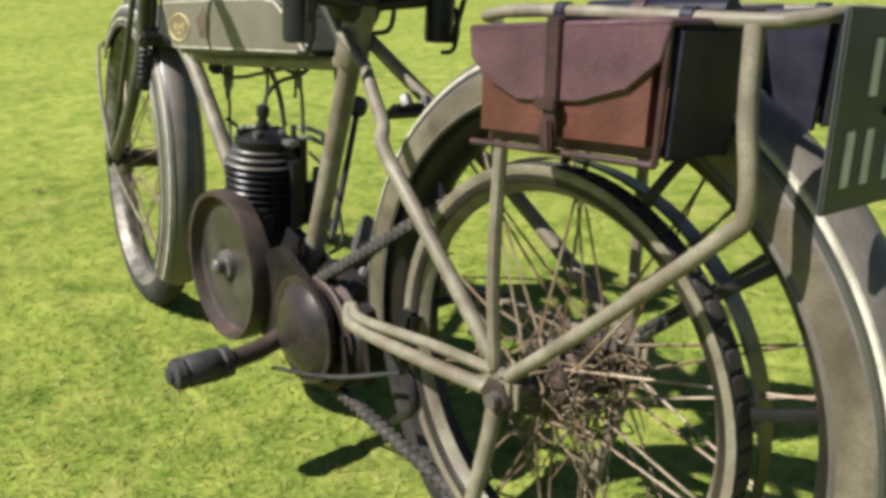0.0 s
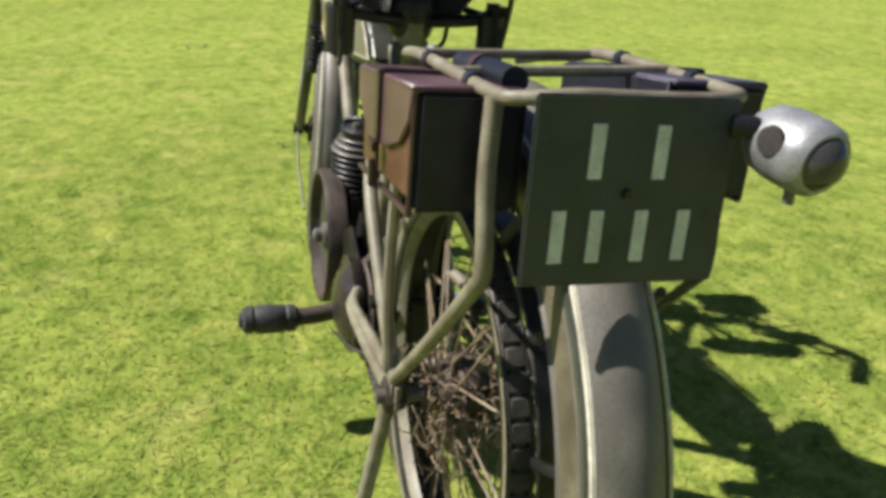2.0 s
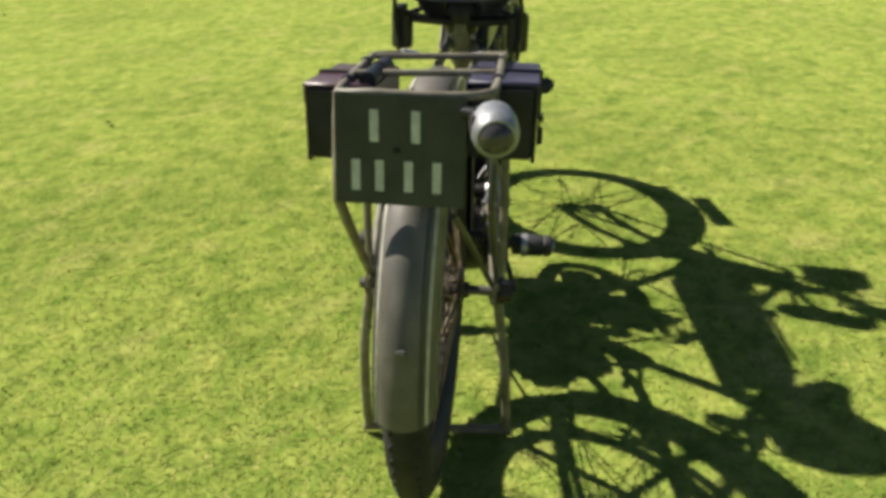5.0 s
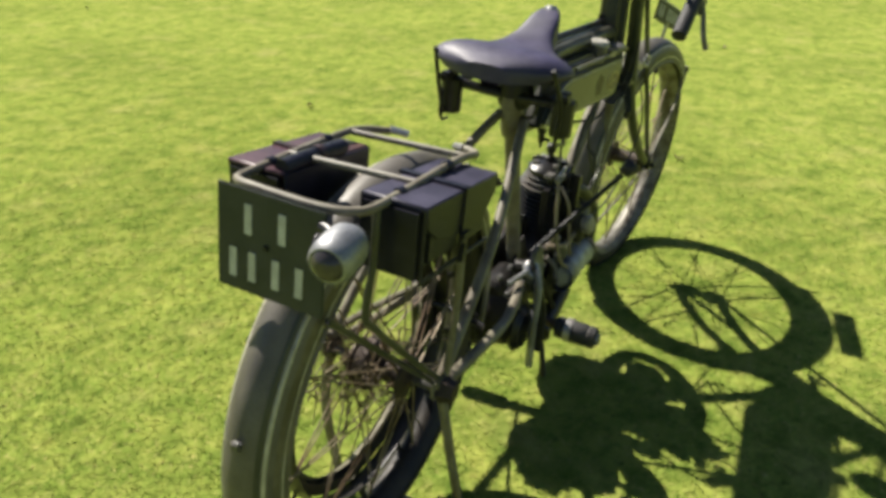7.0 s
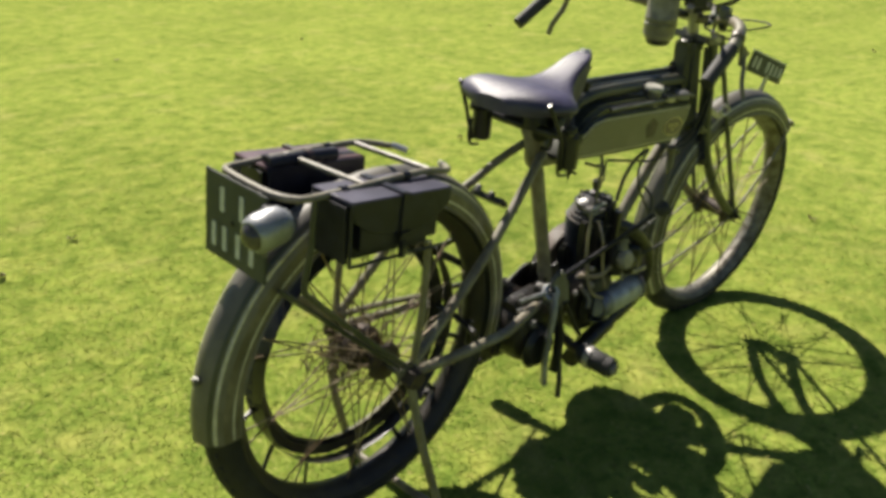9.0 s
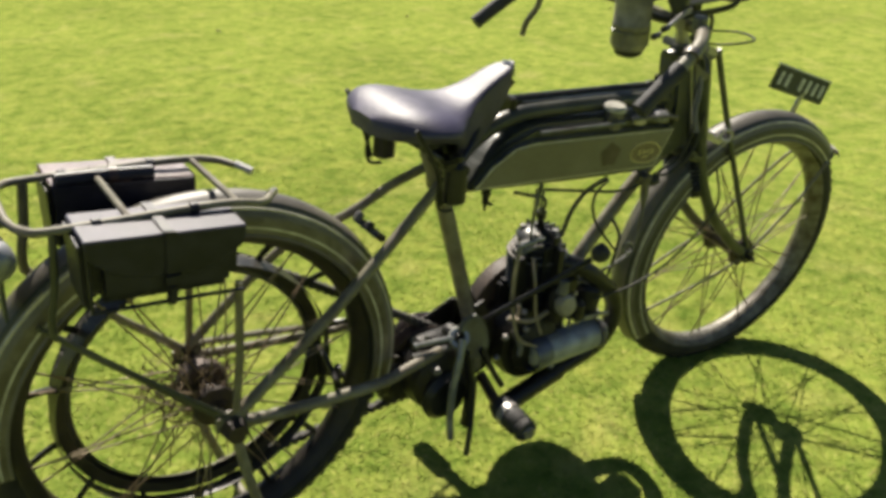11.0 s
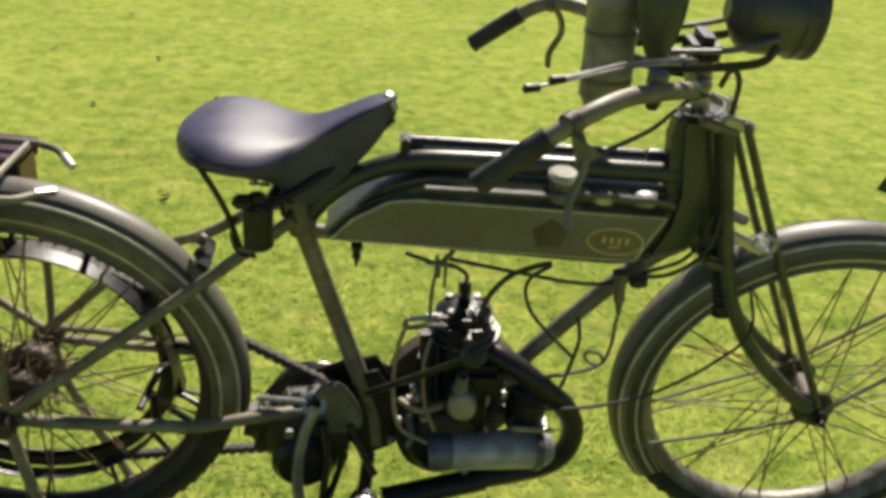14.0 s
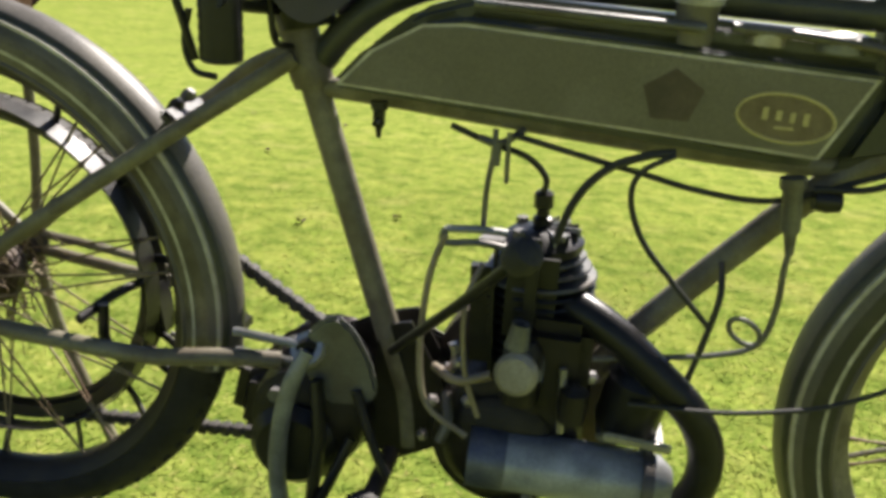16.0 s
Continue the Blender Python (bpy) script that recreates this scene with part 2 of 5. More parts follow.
        nt.links.new(both.outputs[0], out.inputs["Surface"])
    return m


GRASS_DEEP, GRASS_LIGHT = (0.098, 0.160, 0.025), (0.222, 0.292, 0.052)
GRASS_YELLOW, GRASS_STRAW = (0.340, 0.360, 0.084), (0.410, 0.365, 0.135)
GRASS_SPECK = (0.085, 0.105, 0.026)
LAWN, BLADES = grass_material("mown_lawn", False), grass_material("grass_blades", True)


# ---- shape helpers: each gives one bmesh ----
def curve_points(pts, steps=6):
    """A smooth line through the points."""
    p = [Vector(q) for q in pts]
    if len(p) < 3:
        return p
    p = [p[0] * 2 - p[1], *p, p[-1] * 2 - p[-2]]
    out = []
    for a, b, c, d in zip(p, p[1:], p[2:], p[3:]):
        for k in range(steps):
            t = k / steps
            out.append(0.5 * (2 * b + (c - a) * t + (2 * a - 5 * b + 4 * c - d) * t * t + (3 * b - a - 3 * c + d) * t**3))
    return out + [p[-2]]


def tube(pts, r, seg=10, steps=6, flat=1.0, end=None):
    """A round bar along the points; end: the radius at the far end; flat squashes it sideways."""
    line = curve_points(pts, steps)
    bm, rings = bmesh.new(), []
    side = None
    for k, p in enumerate(line):
        way = (line[min(k + 1, len(line) - 1)] - line[max(k - 1, 0)]).normalized()
        if side is None:
            side = way.cross(Vector((0, 0, 1)) if abs(way.z) < 0.9 else Vector((0, 1, 0))).normalized()
        side = (side - way * side.dot(way)).normalized()
        up = way.cross(side)
        rad = r if end is None else r + (end - r) * k / (len(line) - 1)
        rings.append([bm.verts.new(p + rad * (math.cos(a) * side * flat + math.sin(a) * up)) for a in (2 * math.pi * j / seg for j in range(seg))])
    for a, b in zip(rings, rings[1:]):
        for j in range(seg):
            bm.faces.new((a[j], a[(j + 1) % seg], b[(j + 1) % seg], b[j]))
    bm.faces.new(rings[0][::-1]), bm.faces.new(rings[-1])
    return bm


def lathe(profile, centre, axis=(0, 1, 0), seg=40, closed=False):
    """Turns a profile of (radius, way along the axis) round the axis through centre."""
    bm = bmesh.new()
    q = Vector(axis).normalized().to_track_quat("Z", "Y")
    rings = []
    for r, h in profile:
        if r < 1e-5:
            rings.append([bm.verts.new(Vector(centre) + q @ Vector((0, 0, h)))])
        else:
            rings.append([bm.verts.new(Vector(centre) + q @ Vector((r * math.cos(a), r * math.sin(a), h))) for a in (2 * math.pi * j / seg for j in range(seg))])
    pairs = list(zip(rings, rings[1:])) + ([(rings[-1], rings[0])] if closed else [])
    for a, b in pairs:
        for j in range(seg):
            k = (j + 1) % seg
            if len(a) == 1 and len(b) == 1:
                continue
            if len(a) == 1:
                bm.faces.new((a[0], b[k], b[j]))
            elif len(b) == 1:
                bm.faces.new((a[j], a[k], b[0]))
            else:
                bm.faces.new((a[j], a[k], b[k], b[j]))
    if not closed:
        for ring in (rings[0], rings[-1]):
            if len(ring) > 1:
                bm.faces.new(ring)
    bmesh.ops.recalc_face_normals(bm, faces=bm.faces)
    return bm


def box(centre, size, bevel=0.004, turn=(0, 0, 0), segments=2):
    bm = bmesh.new()
    bmesh.ops.create_cube(bm, size=1.0)
    bmesh.ops.scale(bm, vec=size, verts=bm.verts)
    if bevel:
        bmesh.ops.bevel(bm, geom=bm.edges[:], offset=bevel, segments=segments, affect="EDGES")
    bm.transform(pose(*centre, *turn))
    return bm


def prism(outline, y0, y1, bevel=0.0, segments=2):
    """A plate or block with an outline of (x, z) between two planes across the machine."""
    bm = bmesh.new()
    face = bm.faces.new([bm.verts.new((x, y0, z)) for x, z in outline])
    up = bmesh.ops.extrude_face_region(bm, geom=[face])["geom"]
    bmesh.ops.translate(bm, vec=(0, y1 - y0, 0), verts=[v for v in up if isinstance(v, bmesh.types.BMVert)])
    bmesh.ops.recalc_face_normals(bm, faces=bm.faces)
    if bevel:
        bmesh.ops.bevel(bm, geom=bm.edges[:], offset=bevel, segments=segments, affect="EDGES")
    return bm


def arc_sweep(section, centre, a0, a1, seg=56):
    """Sweeps a closed section of (radius, y) round the wheel's axle from angle a0 to a1 (degrees, 0 ahead, 90 up)."""
    bm, rings = bmesh.new(), []
    for k in range(seg + 1):
        a = radians(a0 + (a1 - a0) * k / seg)
        rings.append([bm.verts.new((centre[0] + r * math.cos(a), centre[1] + y, centre[2] + r * math.sin(a))) for r, y in section])
    m = len(section)
    for a, b in zip(rings, rings[1:]):
        for j in range(m):
            bm.faces.new((a[j], a[(j + 1) % m], b[(j + 1) % m], b[j]))
    bm.faces.new(rings[0][::-1]), bm.faces.new(rings[-1])
    bmesh.ops.recalc_face_normals(bm, faces=bm.faces)
    return bm


def coil(a, b, r, wire, turns, seg=6):
    """A spring of wire between two points."""
    a, b = Vector(a), Vector(b)
    way = (b - a).normalized()
    s = way.orthogonal().normalized()
    u = way.cross(s)
    n = int(turns * 12)
    pts = [a + (b - a) * k / n + r * (math.cos(2 * math.pi * k / 12) * s + math.sin(2 * math.pi * k / 12) * u) for k in range(n + 1)]
    return tube(pts, wire, seg, 1)


def joined(*meshes):
    """Several shapes as one bmesh."""
    out = bmesh.new()
    for bm in meshes:
        me = bpy.data.meshes.new("join")
        bm.to_mesh(me)
        bm.free()
        out.from_mesh(me)
        bpy.data.meshes.remove(me)
    return out


TURNED = Matrix.Identity(4)


def part(name, bm, material, parent=None, label="", m=None, smooth=True):
    """Links a bmesh as one mesh object under a thing or a part."""
    bm.transform(m if m is not None else TURNED)
    me = bpy.data.meshes.new(name)
    bm.to_mesh(me)
    bm.free()
    me.materials.append(material)
    if smooth:
        me.shade_smooth()
        me.set_sharp_from_angle(angle=radians(38))
    ob = new(name, me)
    ob.parent = parent
    return tagged(ob, label) if label else ob


# ---- ground: one mown sheet to the horizon ----
def ground_sheet():
    bm = bmesh.new()
    steps = [0.0, 1.5, 3.0, 5.0, 8.0, 14.0, 30.0, 80.0, 250.0, 900.0]
    line = [-s for s in steps[:0:-1]] + steps
    rows = [[bm.verts.new((x + 0.4, y, max(0.0, math.hypot(x, y) - 12.0) * 0.035)) for x in line] for y in line]
    for a, b in zip(rows, rows[1:]):
        for j in range(len(line) - 1):
            bm.faces.new((a[j], a[j + 1], b[j + 1], b[j]))
    return bm


ground = part("ground", ground_sheet(), LAWN)
tagged(ground, "sunlit mown lawn with dry yellow patches", "lawn", kind="structure")

# ---- the motorcycle ----
REAR, FRONT = Vector((0, 0, 0.338)), Vector((1.300, -0.006, 0.325))
HEAD_LOW, HEAD_TOP = Vector((1.062, 0, 0.60)), Vector((0.992, 0, 0.812))
STEER = Matrix.Translation(HEAD_LOW) @ Matrix.Rotation(radians(-7), 4, (HEAD_TOP - HEAD_LOW).normalized()) @ Matrix.Translation(-HEAD_LOW)

# the machine stands on its rear stand: tail raised a little, and leaning slightly to its right
LEAN = Matrix.Translation((-0.017, 0.042, 0.0246)) @ Matrix.Rotation(radians(-0.4), 4, "Z") @ Matrix.Rotation(radians(1.3), 4, "Y") @ Matrix.Rotation(radians(3.2), 4, "X")
bike = tagged(new("motorcycle"), "vintage khaki single-cylinder motorcycle standing on lawn with front wheel turned", "motorcycle")
bike.matrix_basis = LEAN


def wheel(name, c, parent, rim_paint, tyre_r=0.33, spokes=40):
    """Rim with tyre, hub and crossed spokes, about the axle at c."""
    rim = part(name, lathe([(0.283, -0.029), (0.288, -0.026), (0.283, -0.02), (0.272, -0.012), (0.270, 0), (0.272, 0.012), (0.283, 0.02), (0.288, 0.026), (0.283, 0.029), (0.276, 0.022), (0.266, 0.012), (0.264, 0), (0.266, -0.012), (0.276, -0.022)], c, seg=72, closed=True), rim_paint, parent, "spoked wheel with worn painted rim")
    section = []
    for k in range(20):
        a = 2 * math.pi * k / 20
        tread = 0.0025 if k in (19, 0, 1) else 0.0
        section.append((tyre_r - 0.0305 + 0.0305 * math.cos(a) + tread - 0.002, 0.0305 * math.sin(a)))
    bm = lathe(section, c, seg=96, closed=True)
    part("tyre", bm, TYRE, rim, "dusty black treaded tyre")
    block = box((0, 0, 0), (0.005, 0.010, 0.012), 0.001, segments=1)
    me = bpy.data.meshes.new("tread_block")
    block.transform(Matrix.Identity(4))
    block.to_mesh(me)
    block.free()
    me.materials.append(TYRE)
    for row, side in ((0, -0.014), (1, 0.014)):
        for k in range(70):
            a = 2 * math.pi * (k + 0.5 * row) / 70
            ob = new("tread_block", me)
            ob.parent = rim
            r = tyre_r - 0.0068
            ob.matrix_basis = TURNED @ Matrix.Translation(c + Vector((r * math.cos(a), side, r * math.sin(a)))) @ Matrix.Rotation(-a, 4, "Y") @ Matrix.Rotation(-side * 32, 4, "Z")
    hub = part("hub", lathe([(0.0, -0.058), (0.012, -0.058), (0.014, -0.05), (0.034, -0.047), (0.036, -0.041), (0.022, -0.036), (0.019, 0), (0.022, 0.036), (0.036, 0.041), (0.034, 0.047), (0.014, 0.05), (0.012, 0.058), (0.0, 0.058)], c, seg=28), RUSTY, rim, "rusty wheel hub")
    for k in range(spokes):
        a = 2 * math.pi * k / spokes
        side = 0.042 if k % 2 else -0.042
        lean = radians(44 if (k // 2) % 2 else -44)
        p = c + Vector((0.033 * math.cos(a), side, 0.033 * math.sin(a)))
        q = c + Vector((0.266 * math.cos(a + lean * 0.62), side * 0.12, 0.266 * math.sin(a + lean * 0.62)))
        part("spoke", tube((p, q), 0.0015, 5), SPOKE, rim)
    return rim


def guard(name, c, r, half, a0, a1, parent, label, side, low_lines=(-1, 1)):
    """A valanced, crowned mudguard with a rolled edge and painted lines."""
    right = [(r - 0.056, half), (r - 0.038, half), (r - 0.027, half * 0.96), (r - 0.016, half * 0.80), (r - 0.006, half * 0.50), (r - 0.0015, half * 0.22)]
    outer = [(rr, -y) for rr, y in right] + [(r, 0.0)] + right[::-1]
    inner = [(rr - (0.0025 if rr > r - 0.03 else 0.0), y * (0.94 if abs(y) > half * 0.7 else 1.0)) for rr, y in outer[::-1]]
    bm = arc_sweep(outer + inner, c, a0, a1)
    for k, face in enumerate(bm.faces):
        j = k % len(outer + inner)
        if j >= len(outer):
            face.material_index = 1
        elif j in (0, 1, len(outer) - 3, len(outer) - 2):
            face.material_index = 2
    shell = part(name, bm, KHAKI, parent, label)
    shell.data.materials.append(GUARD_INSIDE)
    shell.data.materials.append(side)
    for s in (-1, 1):
        y = s * half
        if s in low_lines:
            part("lining", arc_sweep([(r - 0.0450, y - 0.0010), (r - 0.0450, y + s * 0.0009), (r - 0.0412, y + s * 0.0009), (r - 0.0412, y - 0.0010)], c, a0 + 0.6, a1 - 0.6), CREAM, shell, "pale painted line")
        y = s * half * 0.80
        part("lining", arc_sweep([(r - 0.0185, y + s * 0.0018), (r - 0.0150, y + s * 0.0012), (r - 0.0140, y - s * 0.0018), (r - 0.0172, y - s * 0.0012)], c, a0 + 0.6, a1 - 0.6), CREAM, shell, "pale painted line")
        if s in low_lines:
            y = s * half * 0.64
            ridge = [(r - 0.0132, y + s * 0.0028), (r - 0.0098, y + s * 0.0018), (r - 0.0072, y - s * 0.0018), (r - 0.0108, y - s * 0.0028)]
        else:
            y = s * half * 0.89
            ridge = [(r - 0.0245, y + s * 0.0022), (r - 0.0205, y + s * 0.0014), (r - 0.0190, y - s * 0.0016), (r - 0.0225, y - s * 0.0016)]
        part("rib", arc_sweep(ridge, c, a0, a1), OLIVE, shell, "dark painted rib")
        y = s * half
        part("bead", arc_sweep([(r - 0.0560, y - 0.0028), (r - 0.0532, y), (r - 0.0560, y + 0.0028), (r - 0.0588, y)], c, a0, a1), KHAKI, shell)
    return shell


# rear wheel, with the drive's belt rim on the left
rear_wheel = wheel("rear_wheel", REAR, bike, BELT_RIM)
belt_rim = part("belt_rim", lathe([(0.203, 0.031), (0.220, 0.028), (0.222, 0.031), (0.211, 0.041), (0.222, 0.051), (0.220, 0.054), (0.206, 0.0535), (0.203, 0.051)], REAR, seg=72, closed=True), BELT_RIM, rear_wheel, "dark rusted belt rim")
part("rim_shoulder", lathe([(0.2215, 0.002), (0.2225, 0.001), (0.2262, 0.027), (0.2245, 0.029)], REAR, seg=72, closed=True), RIM_BLACK, rear_wheel, "glossy black shoulder of the belt rim")
part("rim_lip", lathe([(0.2205, 0.0540), (0.2215, 0.0552), (0.2170, 0.0556), (0.2045, 0.0510), (0.1950, 0.0400), (0.1935, 0.0375), (0.2035, 0.0480)], REAR, seg=72, closed=True), KHAKI_TUBE, rear_wheel, "worn khaki lip of the belt rim")
for k in range(14):
    a = 2 * math.pi * (k + 0.4) / 14
    way = Vector((math.cos(a), 0, math.sin(a)))
    part("rim_bracket", tube((REAR + way * 0.212 + Vector((0, 0.034, 0)), REAR + way * 0.240 + Vector((0, 0.026, 0)), REAR + way * 0.268 + Vector((0, 0.012, 0))), 0.006, 6, 3, flat=0.5), BLACK_METAL, rear_wheel)
part("hub_drum", lathe([(0.020, 0.006), (0.038, 0.008), (0.043, 0.014), (0.043, 0.030), (0.038, 0.034), (0.020, 0.034)], REAR, seg=28, closed=True), RUSTY, rear_wheel, "rusty hub drum")
axle = part("rear_axle", tube((REAR + Vector((0, -0.125, 0)), REAR + Vector((0, 0.118, 0))), 0.008, 10), GREY_METAL, rear_wheel)
for y, w in ((-0.108, 0.018), (0.100, 0.014)):
    part("axle_nut", lathe([(0.0, -w), (0.017, -w), (0.019, -w * 0.5), (0.022, 0), (0.019, w * 0.6), (0.0, w * 0.6)], REAR + Vector((0.004, y, 0)), seg=6), RUSTY, rear_wheel)

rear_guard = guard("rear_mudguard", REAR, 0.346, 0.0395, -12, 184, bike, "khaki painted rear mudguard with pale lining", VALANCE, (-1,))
part("reflector", box(REAR + Vector((-0.3405, -0.002, 0.084)), (0.008, 0.013, 0.013), 0.002), GREY_METAL, rear_guard, "small pale clip")

# frame
frame_part = part("frame", tube(((0.409, 0, 0.680), (0.528, 0, 0.318), (0.546, 0, 0.262), (0.554, 0, 0.195)), 0.0150, 14, 5), KHAKI_TUBE, bike, "khaki painted tubular frame")
part("top_tube", tube(((0.440, 0, 0.640), (0.462, 0, 0.668), (0.505, 0, 0.702), (0.570, 0, 0.726), (0.66, 0, 0.731), (0.995, 0, 0.722)), 0.0155, 12), OLIVE, frame_part, "dark olive top tube")
part("tank_rail", tube(((0.445, 0, 0.612), (0.93, 0, 0.580), (1.045, 0, 0.622)), 0.011, 10), KHAKI_TUBE, frame_part)
part("down_tube", tube(((1.052, 0, 0.630), (0.946, 0, 0.556), (0.794, 0, 0.381), (0.755, 0, 0.320)), 0.0145, 12, 4), KHAKI_TUBE, frame_part)
part("head_tube", lathe([(0, -0.115), (0.026, -0.115), (0.030, -0.108), (0.027, -0.096), (0.023, -0.09), (0.023, 0.085), (0.027, 0.092), (0.030, 0.104), (0.026, 0.112), (0, 0.112)], (HEAD_LOW + HEAD_TOP) / 2, HEAD_TOP - HEAD_LOW, 24), OLIVE, frame_part)
part("head_gusset", prism([(0.935, 0.575), (1.035, 0.600), (1.040, 0.665), (1.014, 0.795), (1.004, 0.826), (0.958, 0.826), (0.951, 0.800), (0.970, 0.700), (0.966, 0.650)], -0.027, 0.027, 0.015, 3), OLIVE, frame_part, "dark olive head gusset")
part("seat_lug", lathe([(0, -0.045), (0.021, -0.045), (0.023, -0.03), (0.020, 0), (0.023, 0.03), (0.021, 0.04), (0, 0.04)], (0.418, 0, 0.655), (-0.30, 0, 0.95), 18), KHAKI_TUBE, frame_part)
for s in (-1, 1):
    if s < 0:
        stay = ((0.418, -0.024, 0.642), (0.21, -0.075, 0.497), (0.012, -0.098, 0.352))
    else:
        stay = ((0.418, 0.022, 0.652), (0.352, 0.034, 0.622), (0.300, 0.050, 0.584), (0.262, 0.064, 0.560), (0.232, 0.084, 0.541), (0.160, 0.098, 0.497), (0.002, 0.098, 0.358))
    part("seat_stay", tube(stay, 0.0084 if s > 0 else 0.0095, 10), KHAKI_TUBE, frame_part)
    front = ((0.312, -0.088, 0.319), (0.36, -0.078, 0.321), (0.415, -0.062, 0.317)) if s < 0 else ((0.292, 0.088, 0.318), (0.304, 0.078, 0.326))
    low = 0.0 if s < 0 else 0.004
    part("chain_stay", tube(((0.008, s * 0.100, 0.340), (0.12, s * 0.099, 0.328 - low * 0.4), (0.26, s * 0.095, 0.318 - low), *front), 0.0082 if s > 0 else 0.0100, 10, 5), KHAKI_TUBE, frame_part)
    if s > 0:
        part("chain_stay", tube(((0.012, 0.101, 0.362), (0.12, 0.100, 0.350), (0.25, 0.096, 0.330), (0.286, 0.086, 0.334)), 0.0062, 8, 5), KHAKI_TUBE, frame_part)
    part("axle_lug", box((0.004, s * 0.099, 0.345), (0.050, 0.012, 0.042), 0.008, (0, 0, 0)), KHAKI_TUBE, frame_part)
    part("mudguard_strut", tube(((0.010, s * 0.104, 0.366), (0.018, s * 0.107, 0.47), (0.022, s * 0.104, 0.588)), 0.0065, 8, 4), KHAKI_TUBE, frame_part)
    if s < 0:
        part("mudguard_strut", tube(((-0.008, s * 0.094, 0.352), (-0.14, s * 0.070, 0.474), (-0.228, s * 0.050, 0.556)), 0.0045, 8, 4), OLIVE, frame_part)
part("engine_plate", prism([(0.515, 0.35), (0.55, 0.36), (0.60, 0.27), (0.585, 0.20), (0.53, 0.17), (0.50, 0.22)], -0.012, -0.006, 0.001), OILY, frame_part)
part("engine_plate", prism([(0.515, 0.35), (0.55, 0.36), (0.60, 0.27), (0.585, 0.20), (0.53, 0.17), (0.50, 0.22)], 0.028, 0.034, 0.001), OILY, frame_part)
gear_lever = part("gear_lever", tube(((0.534, -0.036, 0.334), (0.607, -0.108, 0.427), (0.662, -0.162, 0.500)), 0.0056, 10, 4), BLACK_METAL, frame_part, "long gear lever rising outward beside the cylinder")
part("lever_knob", lathe([(0, -0.016), (0.008, -0.016), (0.0135, -0.012), (0.0165, -0.002), (0.0165, 0.008), (0.0135, 0.014), (0.007, 0.017), (0, 0.018)], (0.672, -0.172, 0.514), (0.55, -0.54, 0.73), 18), RUBBER, gear_lever, "black knob of the gear lever")
part("stay_bracket", box((0.316, 0.040, 0.300), (0.04, 0.040, 0.028), 0.009, (0, -10, 0)), OILY, frame_part)
clip = part("frame_clip", box((0.288, -0.004, 0.570), (0.024, 0.085, 0.012), 0.004, (0, 38, 0)), BLACK_METAL, frame_part)
part("clip_bolt", lathe([(0, -0.006), (0.008, -0.006), (0.008, 0.005), (0.005, 0.009), (0, 0.009)], (0.282, -0.014, 0.578), (0.5, 0, 0.8), 6), OILY, frame_part)
part("clip_bolt", lathe([(0, -0.006), (0.008, -0.006), (0.008, 0.005), (0.005, 0.009), (0, 0.009)], (0.280, 0.018, 0.583), (0.5, 0, 0.8), 6), GREY_METAL, frame_part)

# rear stand, legs down from the axle
stand = part("rear_stand", tube(((0.004, -0.100, 0.345), (0.030, -0.118, 0.20), (0.085, -0.128, 0.018), (0.090, -0.112, 0.003), (0.090, 0.112, -0.010), (0.085, 0.128, 0.004), (0.020, 0.118, 0.20), (0.004, 0.100, 0.345)), 0.0085, 10, 6), KHAKI_TUBE, bike, "khaki tubular rear stand resting on grass")

# luggage rack
rack = part("luggage_rack", tube(((0.090, -0.062, 0.690), (0.062, -0.092, 0.696), (0.0, -0.094, 0.706), (-0.19, -0.094, 0.708), (-0.226, -0.082, 0.708), (-0.240, -0.050, 0.708), (-0.242, 0.0, 0.708), (-0.240, 0.050, 0.708), (-0.226, 0.082, 0.703), (-0.19, 0.094, 0.700), (0.0, 0.094, 0.698), (0.062, 0.092, 0.691), (0.090, 0.062, 0.688)), 0.0056, 10, 5), KHAKI_TUBE, bike, "khaki tubular luggage rack over the rear wheel")
part("cross_bar", tube(((-0.112, -0.094, 0.709), (-0.112, 0.094, 0.701)), 0.0048, 8), KHAKI_TUBE, rack)
part("cross_bar", tube(((0.030, -0.094, 0.702), (0.030, 0.094, 0.695)), 0.0048, 8), KHAKI_TUBE, rack)
for s in (-1, 1):
    part("rack_stay", tube(((-0.200, s * 0.094, 0.706 if s < 0 else 0.698), (-0.206, s * 0.096, 0.64), (-0.216, s * 0.095, 0.575), (-0.198, s * 0.096, 0.548), (-0.10, s * 0.098, 0.450), (-0.006, s * 0.100, 0.362)), 0.0070 if s > 0 else 0.0050, 10, 6), KHAKI_TUBE if s > 0 else OLIVE, rack)
    part("rack_foot", tube(((0.088, s * 0.062, 0.691), (0.105, s * 0.040, 0.684)), 0.006, 8), BRIGHT, rack)
    for x in (-0.150, -0.030):
        part("rack_band", lathe([(0.0057, -0.006), (0.0078, -0.005), (0.0078, 0.005), (0.0057, 0.006)], (x, s * 0.094, (0.708 if x < -0.1 else 0.7065) - (0.008 if s > 0 else 0.0)), (1, 0, 0), 14, True), LEATHER_BLACK, rack, "black leather band round the rack tube")

